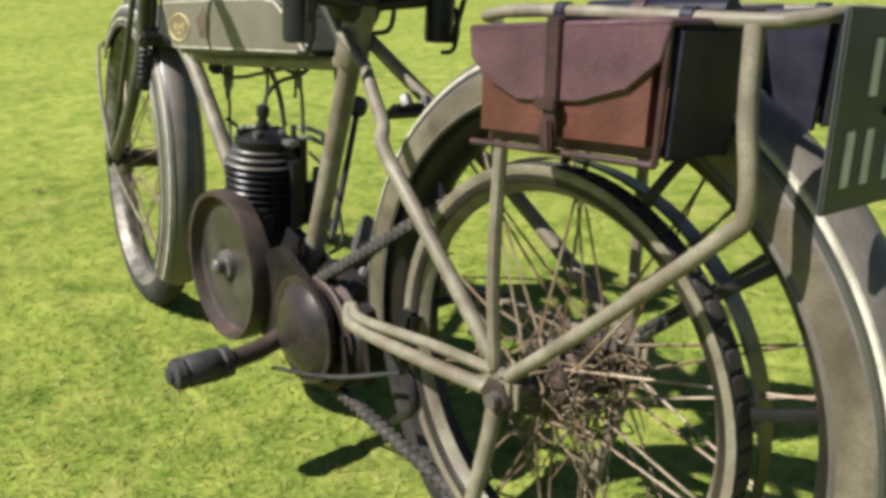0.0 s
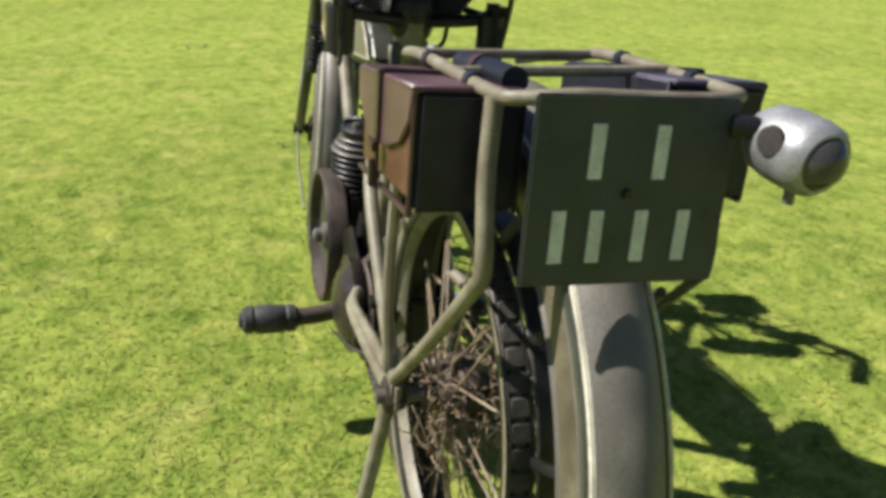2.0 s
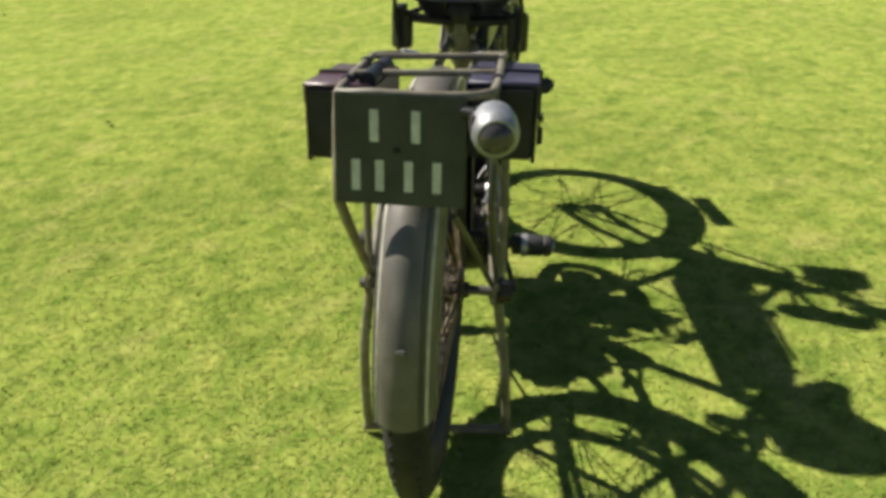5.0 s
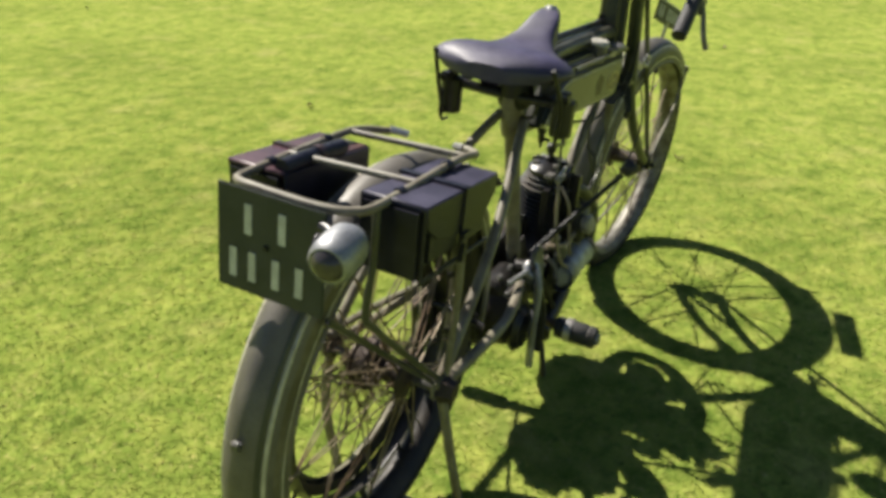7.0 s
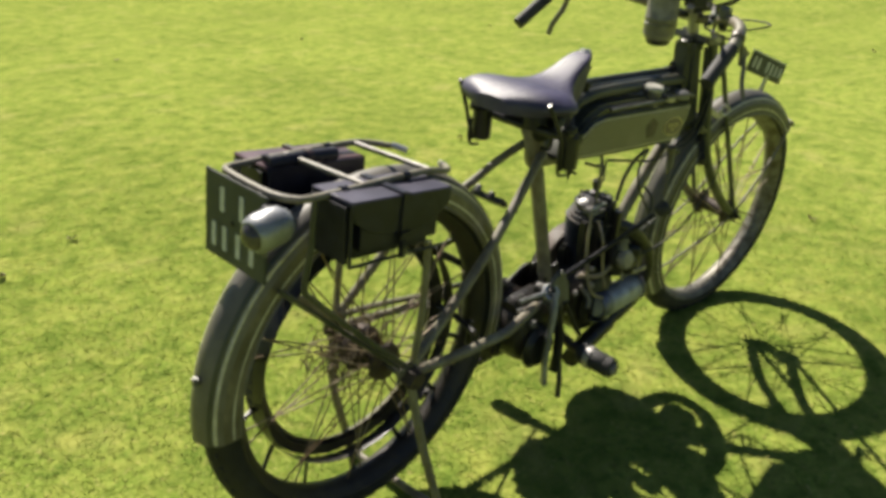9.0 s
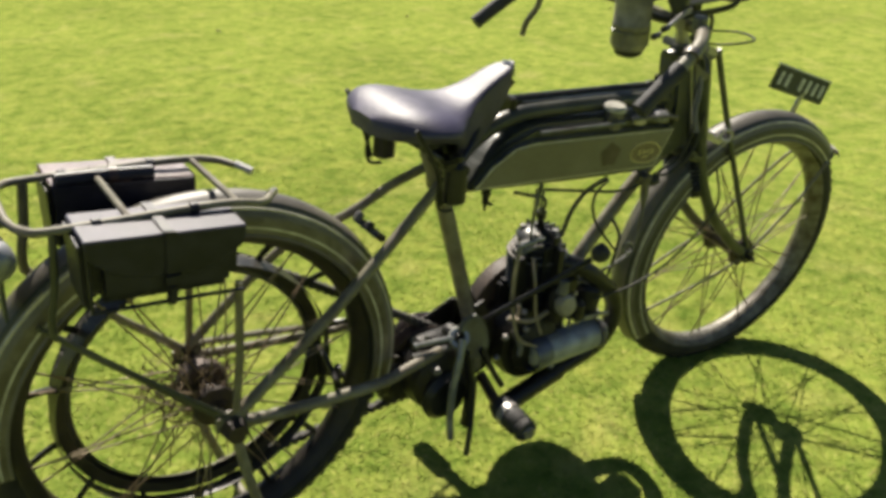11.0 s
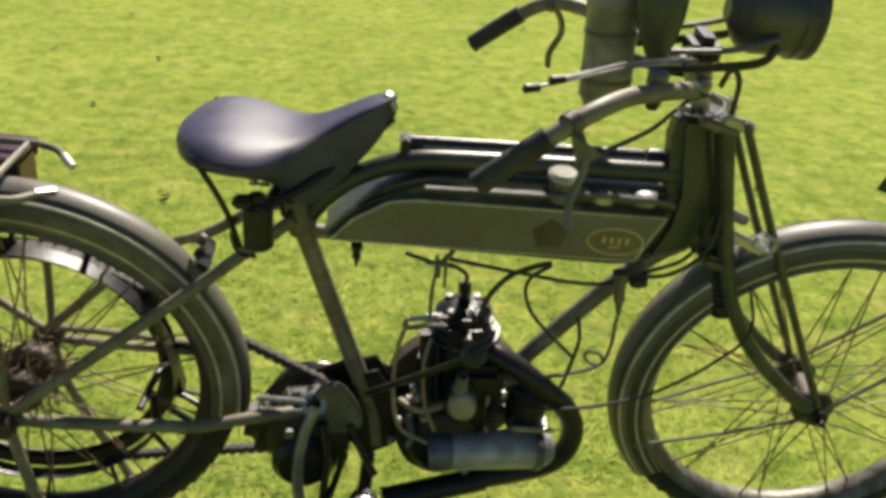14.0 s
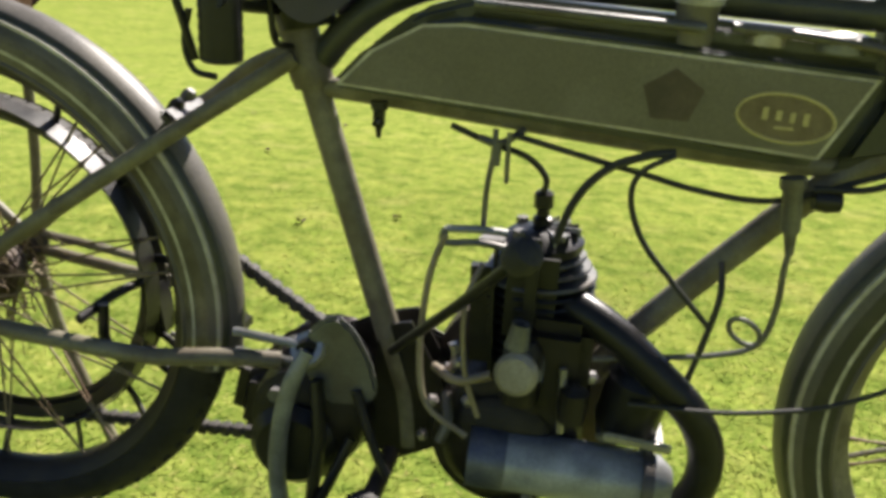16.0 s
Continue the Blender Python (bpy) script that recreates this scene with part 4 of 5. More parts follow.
part("gear_rod", tube(((0.36, -0.055, 0.318), (0.44, -0.064, 0.318)), 0.0045, 8), GREY_METAL, gearbox)
part("chain_case", prism([(0.40, 0.29), (0.52, 0.345), (0.60, 0.31), (0.60, 0.17), (0.40, 0.165)], 0.046, 0.056, 0.004), OILY, gearbox)
part("footbrake", tube(((0.50, -0.070, 0.235), (0.47, -0.110, 0.16), (0.452, -0.128, 0.105)), 0.008, 10, flat=0.7), BLACK_METAL, gearbox)
part("shift_link", tube(((0.505, -0.075, 0.30), (0.530, -0.090, 0.245), (0.548, -0.098, 0.215)), 0.006, 8), OILY, gearbox)
part("case_nut", lathe([(0, -0.006), (0.010, -0.006), (0.010, 0.006), (0, 0.006)], (0.49, -0.064, 0.305), seg=6), GREY_METAL, gearbox)
part("case_nut", lathe([(0, -0.006), (0.009, -0.006), (0.009, 0.006), (0, 0.006)], (0.41, -0.064, 0.275), seg=6), GREY_METAL, gearbox)


def belt_line():
    """The V-belt's closed way round rear rim and pulley."""
    c0, r0, c1, r1 = Vector((0, 0.041, 0.338)), 0.214, Vector((0.436, 0.033, 0.230)), 0.074
    d = c1 - c0
    base = math.atan2(d.z, d.x)
    lean = math.acos((r0 - r1) / math.hypot(d.x, d.z))
    pts = []
    for k in range(41):
        a = base + lean + (2 * math.pi - 2 * lean) * k / 40
        pts.append(c0 + Vector((r0 * math.cos(a), 0, r0 * math.sin(a))))
    for k in range(13):
        a = base - lean + 2 * lean * k / 12
        pts.append(c1 + Vector((r1 * math.cos(a), 0, r1 * math.sin(a))))
    return pts + [pts[0]]


belt = part("drive_belt", tube(belt_line(), 0.0075, 6, 1), BELT, bike, "dark linked drive belt to the rear wheel")
links = belt_line()
for a, b in zip(links[40:], links[41:]):
    n = max(1, int((b - a).length / 0.016))
    for k in range(n):
        if n > 1:
            p = a + (b - a) * (k + 0.5) / n
            part("belt_link", box(p, (0.012, 0.0165, 0.0155), 0.002, (0, -math.degrees(math.atan2(b.z - a.z, b.x - a.x)), 0), 1), BELT, belt)
for a, b in zip(links[:40], links[1:41]):
    p = (a + b) / 2
    part("belt_link", box(p, ((b - a).length * 0.86, 0.0185, 0.0165), 0.0015, (0, -math.degrees(math.atan2(b.z - a.z, b.x - a.x)), 0), 1), BELT, belt)
brake = part("rear_brake", joined(box((0.214, 0.044, 0.310), (0.022, 0.040, 0.075), 0.005, (0, -8, 0)), tube(((0.21, 0.05, 0.345), (0.20, -0.02, 0.352), (0.19, -0.085, 0.345)), 0.006, 8), tube(((0.215, 0.05, 0.28), (0.19, 0.06, 0.23), (0.23, 0.06, 0.19)), 0.006, 8)), BLACK_METAL, bike, "black belt-rim brake block")
part("brake_rod", tube(((0.218, 0.060, 0.262), (0.36, 0.070, 0.200), (0.52, 0.075, 0.150)), 0.0032, 6), CABLE, brake)
rod = part("brake_arm", tube(((0.205, -0.06, 0.355), (0.205, -0.062, 0.31), (0.225, -0.06, 0.285)), 0.0065, 8), BLACK_METAL, brake)

for s, end, z in ((1, 0.228, 0.175), (-1, -0.206, 0.185)):
    x = 0.530
    foot = part("footrest", lathe([(0, -0.046), (0.017, -0.046), (0.0230, -0.042), (0.0245, -0.03), (0.0215, -0.026), (0.0245, -0.022), (0.0245, 0.022), (0.0215, 0.026), (0.0245, 0.03), (0.0230, 0.042), (0.016, 0.046), (0, 0.046)], (x, end - s * 0.045, z), (0.0, 1, 0), 10), RUBBER, bike, "footrest with black ribbed rubber")
    part("footrest_bar", tube(((x, end - s * 0.088, z), (x + 0.004, s * 0.085, z + 0.006), (x + 0.010, s * 0.040, z + 0.02)), 0.0155 if s > 0 else 0.011, 10), RUSTY, foot, "rusty footrest bar")
    if s < 0:
        part("footrest_band", lathe([(0.0150, -0.008), (0.0255, -0.007), (0.0255, 0.007), (0.0150, 0.008)], (x, -0.146, z), (0, 1, 0), 18, True), BRIGHT, foot, "bright metal band")
    part("footrest_end", lathe([(0, 0.0), (0.013, 0.0), (0.012, 0.006), (0, 0.008)], (x, end, z), (0, s, 0), 12), BRIGHT if s < 0 else RUBBER, foot)

# ---- fork and front wheel, turned to the right with the steering ----
TURNED = STEER
fork = part("front_fork", joined(*[tube(((1.022, s * 0.040, 0.815), (1.050, s * 0.044, 0.70), (1.080, s * 0.047, 0.590), (1.108, s * 0.052, 0.520), (1.158, s * 0.058, 0.445), (1.235, s * 0.062, 0.371), (1.300, s * 0.062, 0.325)), 0.0125, 10) for s in (-1, 1)]), FORK_PAINT, bike, "khaki girder front fork with exposed springs")
for s in (-1, 1):
    part("fork_stay", tube(((1.044, s * 0.046, 0.828), (1.139, s * 0.053, 0.640), (1.304, s * 0.066, 0.329)), 0.0065, 8, 4), FORK_PAINT, fork)
    part("fork_link", box((1.036, s * 0.042, 0.822), (0.050, 0.014, 0.018), 0.004, (0, 15, 0)), BRIGHT, fork)
    part("fork_link", box((1.092, s * 0.045, 0.640), (0.085, 0.012, 0.018), 0.004, (0, 22, 0)), BRIGHT, fork)
    part("fork_spring", coil((1.073, s * 0.038, 0.612), (1.092, s * 0.040, 0.518), 0.0145, 0.0036, 9), BLACK_METAL, fork, "black coil fork spring")
    part("spring_cup", lathe([(0, -0.01), (0.018, -0.01), (0.018, 0.008), (0.012, 0.012), (0, 0.012)], (1.094, s * 0.040, 0.512), (-0.2, 0, 1), 14), BLACK_METAL, fork)
    part("fork_tube", tube(((1.018, s * 0.031, 0.800), (1.070, s * 0.033, 0.605)), 0.0085, 10), OLIVE, fork)
    part("fork_end", lathe([(0, -0.012), (0.016, -0.012), (0.018, 0), (0.014, 0.012), (0, 0.012)], (1.300, s * 0.066, 0.325), seg=12), BLACK_METAL, fork)
part("fork_yoke", box((1.062, 0, 0.598), (0.05, 0.115, 0.020), 0.006, (0, 19, 0)), OLIVE, fork)
part("fork_yoke", box((1.010, 0, 0.818), (0.06, 0.105, 0.016), 0.005, (0, 15, 0)), GREY_METAL, fork)
part("damper_ring", tube(((1.115, -0.058, 0.660), (1.135, -0.060, 0.650), (1.130, -0.060, 0.632), (1.105, -0.058, 0.640), (1.108, -0.058, 0.655)), 0.004, 8), BRIGHT, fork)
front_wheel = wheel("front_wheel", FRONT, bike, RIM)
part("front_axle", tube((FRONT + Vector((0, -0.085, 0)), FRONT + Vector((0, 0.085, 0))), 0.0065, 10), BLACK_METAL, front_wheel)
front_guard = guard("front_mudguard", FRONT, 0.342, 0.041, 44, 219, bike, "khaki painted front mudguard with pale lining", VALANCE_SHADED)
for s in (-1, 1):
    part("mudguard_stay", tube(((1.300, s * 0.068, 0.328), (1.432, s * 0.062, 0.455), (1.529, s * 0.044, 0.553)), 0.0038, 8, 3), KHAKI_TUBE, front_guard)
    part("mudguard_stay", tube(((1.294, s * 0.068, 0.321), (1.162, s * 0.062, 0.265), (1.017, s * 0.045, 0.203)), 0.0032, 8, 3), KHAKI_TUBE, front_guard)
part("guard_lip", arc_sweep([(0.336, -0.040), (0.343, -0.02), (0.345, 0), (0.343, 0.02), (0.336, 0.040), (0.337, 0)], FRONT, 41, 44.5, 3), BRIGHT, front_guard)


def letters(x0, x1, z0, z1, slope, y, n, skip, depth, parent):
    """A row of plain pale bars across the plate."""
    for k in range(n):
        if k in skip:
            continue
        u = (k + 0.5) / n
        x = x0 + (x1 - x0) * u
        part("pale_bar", box((x, y, z0 + (z1 - z0) * u), (abs(x1 - x0) / n * 0.42, depth, 0.030), 0, (0, slope, 0)), WHITE, parent)


front_plate = part("front_number_plate", box((1.398, 0.008, 0.716), (0.205, 0.0035, 0.056), 0.0012, (0, 16, 0)), PLATE, bike, "small black number plate over the front mudguard")
for s in (-1, 1):
    letters(1.309, 1.488, 0.7415, 0.6905, 16, 0.008 + s * 0.0024, 7, (2,), 0.0012, front_plate)
part("plate_edge", tube(((1.306, 0.008, 0.771), (1.503, 0.008, 0.715)), 0.0025, 6), WHITE, front_plate)
part("plate_bracket", box((1.407, 0.008, 0.671), (0.016, 0.006, 0.050), 0.002, (0, 16, 0)), BRIGHT, front_plate)

# ---- handlebars ----
BAR = ((0.985, 0.0, 0.866), (0.955, 0.070, 0.877), (0.900, 0.132, 0.892), (0.842, 0.186, 0.901), (0.792, 0.232, 0.896), (0.742, 0.252, 0.867), (0.676, 0.260, 0.814))
handlebar = part("handlebar", tube([(x, -y, z) for x, y, z in BAR[:0:-1]] + list(BAR), 0.0115, 12, 5), KHAKI_TUBE, bike, "khaki swept-back handlebars with black grips")
for s in (-1, 1):
    part("grip", tube(((0.744, s * 0.2515, 0.8685), (0.710, s * 0.256, 0.842), (0.668, s * 0.261, 0.8075)), 0.0145, 14, 3), RUBBER, handlebar, "black rubber grip")
    back = 0.028 if s < 0 else 0.0
    part("brake_lever", tube(((0.796 - back, s * 0.238, 0.888), (0.812 - back, s * 0.250, 0.864), (0.816 - back, s * 0.260, 0.838), (0.804 - back, s * 0.274, 0.802), (0.806 - back, s * 0.286, 0.772)), 0.0046, 8, flat=1.4), GREY_METAL, handlebar, "inverted steel brake lever")
    part("lever_clamp", lathe([(0.011, -0.007), (0.0145, -0.007), (0.0145, 0.007), (0.011, 0.007)], (0.768, -0.244, 0.886) if s < 0 else (0.792, 0.232, 0.896), (0.66, -s * 0.5, 0.30), 14, True), GREY_METAL, handlebar)
part("lever_web", prism([(0.766, 0.880), (0.806, 0.856), (0.792, 0.844), (0.782, 0.832)], -0.258, -0.252), GREY_METAL, handlebar)
part("brake_cable", tube(((0.803, -0.255, 0.856), (0.88, -0.17, 0.856), (0.95, -0.06, 0.855), (0.985, -0.03, 0.855)), 0.0030, 8), CABLE, handlebar)
for d, tip in ((0, (0.722, -0.203, 0.908)), (1, (0.752, -0.190, 0.916))):
    part("throttle_lever", tube(((0.975, -0.020, 0.896 + 0.006 * d), (0.866, -0.112, 0.916 + 0.006 * d), tip), 0.0026, 8, 3), BRIGHT, handlebar, "thin bright control lever")
    part("lever_tip", lathe([(0, -0.012), (0.005, -0.010), (0.0055, 0.008), (0, 0.012)], tip, (-1, -0.4, -0.05), 10), BLACK_METAL, handlebar)
part("control_drum", lathe([(0, -0.012), (0.012, -0.012), (0.0135, -0.004), (0.0135, 0.008), (0.010, 0.012), (0, 0.013)], (0.884, -0.134, 0.908), (0, 0, 1), 18), GREY_METAL, handlebar)
part("control_nut", lathe([(0, -0.010), (0.007, -0.010), (0.010, -0.003), (0.010, 0.004), (0, 0.006)], (0.884, -0.136, 0.880), (0, 0, 1), 14), BLACK_METAL, handlebar)
part("stem", lathe([(0, -0.05), (0.013, -0.05), (0.013, 0.02), (0.020, 0.022), (0.020, 0.052), (0.012, 0.060), (0, 0.062)], (0.986, 0, 0.846), HEAD_TOP - HEAD_LOW, 16), BRIGHT, handlebar)
part("adjuster", tube(((1.028, -0.028, 0.828), (1.025, -0.030, 0.878), (1.010, -0.031, 0.895), (1.000, -0.032, 0.870)), 0.004, 8), CABLE, handlebar)
part("control_wire", tube(((0.950, -0.060, 0.872), (0.965, -0.150, 0.893), (0.938, -0.214, 0.897), (0.922, -0.165, 0.876), (0.930, -0.100, 0.862)), 0.0020, 6), CABLE, handlebar)

headlamp = part("headlamp", lathe([(0.0000, -0.0624), (0.0160, -0.0624), (0.0240, -0.0560), (0.0416, -0.0464), (0.0528, -0.0360), (0.0560, -0.0240), (0.0560, 0.0240), (0.0592, 0.0272), (0.0592, 0.0320), (0.0560, 0.0352), (0.0560, 0.0416), (0.0592, 0.0448), (0.0592, 0.0512), (0.0528, 0.0544), (0.0512, 0.0400), (0.0000, -0.0160)], (1.055, 0.0, 0.968), (1, 0, 0), 36), LAMP_GREY, bike, "dull dark grey drum headlamp on forward arms")
part("lens", lathe([(0.0000, 0.0576), (0.0240, 0.0560), (0.0528, 0.0496), (0.0528, 0.0464), (0.0000, 0.0512)], (1.055, 0, 0.968), (1, 0, 0), 32), CLEAR, headlamp, "clear glass lens")
part("reflector", lathe([(0.0512, 0.0416), (0.0400, 0.0160), (0.0240, 0.0016), (0.0000, -0.0048), (0.0000, -0.0080), (0.0416, 0.0144), (0.0528, 0.0416)], (1.055, 0, 0.968), (1, 0, 0), 32), BRIGHT, headlamp, "bright reflector bowl")
for s in (-1, 1):
    part("lamp_arm", tube(((0.895, s * 0.052, 0.896), (0.96, s * 0.062, 0.904), (1.03, s * 0.066, 0.918), (1.05, s * 0.059, 0.940)), 0.0065, 8, flat=0.6), BLACK_METAL, headlamp)
    part("lamp_arm", tube(((0.915, s * 0.050, 0.918), (0.99, s * 0.062, 0.930), (1.05, s * 0.060, 0.950)), 0.0045, 8), GREY_METAL, headlamp)
part("lamp_bracket", box((0.972, 0, 0.912), (0.040, 0.075, 0.045), 0.012), BLACK_METAL, headlamp)

horn = part("bulb_horn", lathe([(0, -0.055), (0.012, -0.052), (0.020, -0.03), (0.030, 0.0), (0.034, 0.03), (0.026, 0.052), (0, 0.060)], (0.892, -0.058, 0.958), (-0.1, 0.1, 1), 20), OLIVE, bike, "dark olive bulb horn beside the stem")
generator = part("gas_generator", lathe([(0, -0.070), (0.031, -0.070), (0.033, -0.062), (0.0365, -0.060), (0.035, -0.03), (0.0362, -0.028), (0.0362, -0.022), (0.035, -0.02), (0.035, 0.06), (0.0365, 0.062), (0.0365, 0.072), (0.034, 0.080), (0.015, 0.090), (0.012, 0.105), (0, 0.106)], (0.846, -0.002, 0.896), (-0.075, 0.03, 1), 28), TIN, bike, "streaked grey cylindrical lamp gas generator on the bars")
for z in (-0.036, 0.030):
    part("generator_band", lathe([(0.0346, z - 0.003), (0.0370, z - 0.002), (0.0370, z + 0.002), (0.0346, z + 0.003)], (0.846, -0.002, 0.896), (-0.075, 0.03, 1), 28, True), GREY_METAL, generator)
part("generator_base", lathe([(0, -0.083), (0.022, -0.083), (0.027, -0.078), (0.027, -0.070), (0, -0.070)], (0.846, -0.002, 0.896), (-0.075, 0.03, 1), 24), BLACK_METAL, generator, "black base cap")
part("generator_clamp", tube(((0.878, 0.0, 0.890), (0.93, 0.008, 0.876), (0.965, 0.010, 0.872)), 0.008, 8), BLACK_METAL, generator)
part("gas_hose", tube(((0.842, -0.002, 1.001), (0.90, 0.03, 1.03), (0.97, 0.01, 1.01), (1.015, 0.0, 0.985)), 0.005, 8), RUBBER, generator)
TURNED = Matrix.Identity(4)

# ---- pipes and cables under the tank ----
for name, line, r, mat in (
    ("fuel_pipe", ((0.628, -0.032, 0.592), (0.628, -0.035, 0.567), (0.624, -0.037, 0.530), (0.624, -0.038, 0.484)), 0.0030, GREY_METAL),
    ("drain_stub", ((0.642, -0.035, 0.590), (0.642, -0.035, 0.566), (0.643, -0.035, 0.539)), 0.0026, GREY_METAL),
    ("plug_lead", ((0.582, -0.022, 0.589), (0.624, -0.024, 0.575), (0.660, -0.016, 0.563), (0.681, -0.006, 0.541), (0.679, 0.0, 0.520)), 0.0034, CABLE),
    ("control_cable", ((0.647, -0.035, 0.588), (0.716, -0.036, 0.574), (0.773, -0.036, 0.563), (0.830, -0.036, 0.552), (0.895, -0.034, 0.549), (0.960, -0.034, 0.572), (1.010, -0.044, 0.605), (1.030, -0.052, 0.68)), 0.0032, CABLE),
    ("control_cable", ((0.698, -0.045, 0.486), (0.713, -0.045, 0.533), (0.739, -0.045, 0.566), (0.774, -0.045, 0.583), (0.800, -0.042, 0.588)), 0.0044, CABLE),
    ("control_cable", ((0.800, -0.046, 0.586), (0.771, -0.050, 0.568), (0.765, -0.050, 0.541), (0.781, -0.050, 0.501), (0.815, -0.050, 0.462), (0.860, -0.050, 0.416)), 0.0030, CABLE),
    ("control_cable", ((0.866, -0.020, 0.476), (0.865, -0.046, 0.452), (0.860, -0.050, 0.418), (0.849, -0.050, 0.360), (0.838, -0.052, 0.330)), 0.0034, CABLE),
    ("oil_pipe", ((0.919, -0.050, 0.513), (0.917, -0.050, 0.489), (0.918, -0.050, 0.445), (0.908, -0.050, 0.405), (0.868, -0.050, 0.387), (0.800, -0.052, 0.375), (0.742, -0.054, 0.365)), 0.0032, GREY_METAL),
    ("brake_cable", ((0.790, -0.078, 0.334), (0.871, -0.085, 0.342), (0.936, -0.085, 0.354), (0.991, -0.085, 0.373), (1.070, -0.084, 0.425), (1.125, -0.082, 0.490), (1.110, -0.068, 0.57)), 0.0026, CABLE),
    ("clutch_cable", ((0.930, -0.040, 0.566), (0.985, -0.052, 0.578), (1.030, -0.056, 0.622), (1.040, -0.056, 0.70)), 0.0034, CABLE),
):
    part(name, tube(line, r, 8), mat, engine)
drip = part("drip_feed", lathe([(0, -0.04), (0.004, -0.04), (0.006, -0.02), (0.009, -0.015), (0.009, 0.022), (0.012, 0.026), (0.012, 0.036), (0, 0.036)], (0.913, -0.048, 0.542), (-0.15, 0, 1), 14), GREY_METAL, engine, "oil drip feed with knob")
part("drip_knob", lathe([(0, -0.012), (0.010, -0.012), (0.012, 0), (0.010, 0.012), (0, 0.012)], (0.944, -0.038, 0.556), (1, 0, 0), 12), BLACK_METAL, engine)
part("pipe_loop", tube([(0.893 + 0.016 * math.cos(a), -0.052, 0.418 + 0.012 * math.sin(a) - 0.006 * math.cos(a)) for a in (2 * math.pi * k / 16 for k in range(17))], 0.0028, 8, 2), GREY_METAL, engine)
part("clip_hanger", joined(tube(((0.655, -0.014, 0.590), (0.634, -0.030, 0.578), (0.612, -0.034, 0.582)), 0.004, 8), tube(((0.630, -0.034, 0.580), (0.630, -0.035, 0.556)), 0.0052, 8)), GREY_METAL, engine)

# ---- rear number plate and tail lamp ----
PLATE_LEAN = pose(-0.258, 0.0105, 0.646, 0, 2.5, 0)
rear_plate = part("rear_number_plate", box((0, 0, 0), (0.004, 0.152, 0.132), 0.0015), PLATE, bike, "square black rear number plate", m=PLATE_LEAN)
for z, cells in ((0.029, (0.030, -0.018)), (-0.030, (0.052, 0.024, -0.010, -0.043))):
    for y in cells:
        part("pale_bar", box((-0.0026, y, z), (0.0012, 0.010, 0.037), 0), WHITE, rear_plate, m=PLATE_LEAN)
part("plate_bolt", lathe([(0, 0), (0.004, 0), (0.003, 0.003), (0, 0.003)], (-0.0025, 0.004, 0.0), (-1, 0, 0), 10), BLACK_METAL, rear_plate, m=PLATE_LEAN)
part("plate_hanger", box((-0.246, 0.04, 0.703), (0.018, 0.012, 0.010), 0.002), GREY_METAL, rear_plate)
part("plate_hanger", box((-0.246, -0.035, 0.703), (0.018, 0.012, 0.010), 0.002), GREY_METAL, rear_plate)
LAMP = (-0.282, -0.098, 0.683)
tail_lamp = part("tail_lamp", lathe([(0, -0.040), (0.009, -0.039), (0.018, -0.035), (0.0245, -0.025), (0.0265, -0.012), (0.0265, 0.010), (0.025, 0.020), (0.021, 0.025), (0.018, 0.025), (0, 0.022)], LAMP, (-1, -0.12, -0.12), 32), ALLOY, bike, "silvery torpedo tail lamp with dark lens")
part("lens", lathe([(0, 0.036), (0.008, 0.0345), (0.014, 0.031), (0.019, 0.025), (0.0205, 0.022), (0, 0.022)], LAMP, (-1, -0.12, -0.12), 24), LENS_RED, tail_lamp, "dark red lens")
part("side_window", lathe([(0, 0), (0.011, 0), (0.010, 0.003), (0, 0.004)], (-0.284, -0.0735, 0.690), (-0.25, 1, 0.05), 18), LENS_RED, tail_lamp)
part("lamp_bracket", tube(((-0.256, -0.060, 0.694), (-0.262, -0.075, 0.694), (-0.270, -0.090, 0.692)), 0.008, 10, 3), BLACK_METAL, tail_lamp)
part("lamp_screw", tube(((-0.284, -0.098, 0.660), (-0.284, -0.098, 0.646)), 0.004, 8), GREY_METAL, tail_lamp)


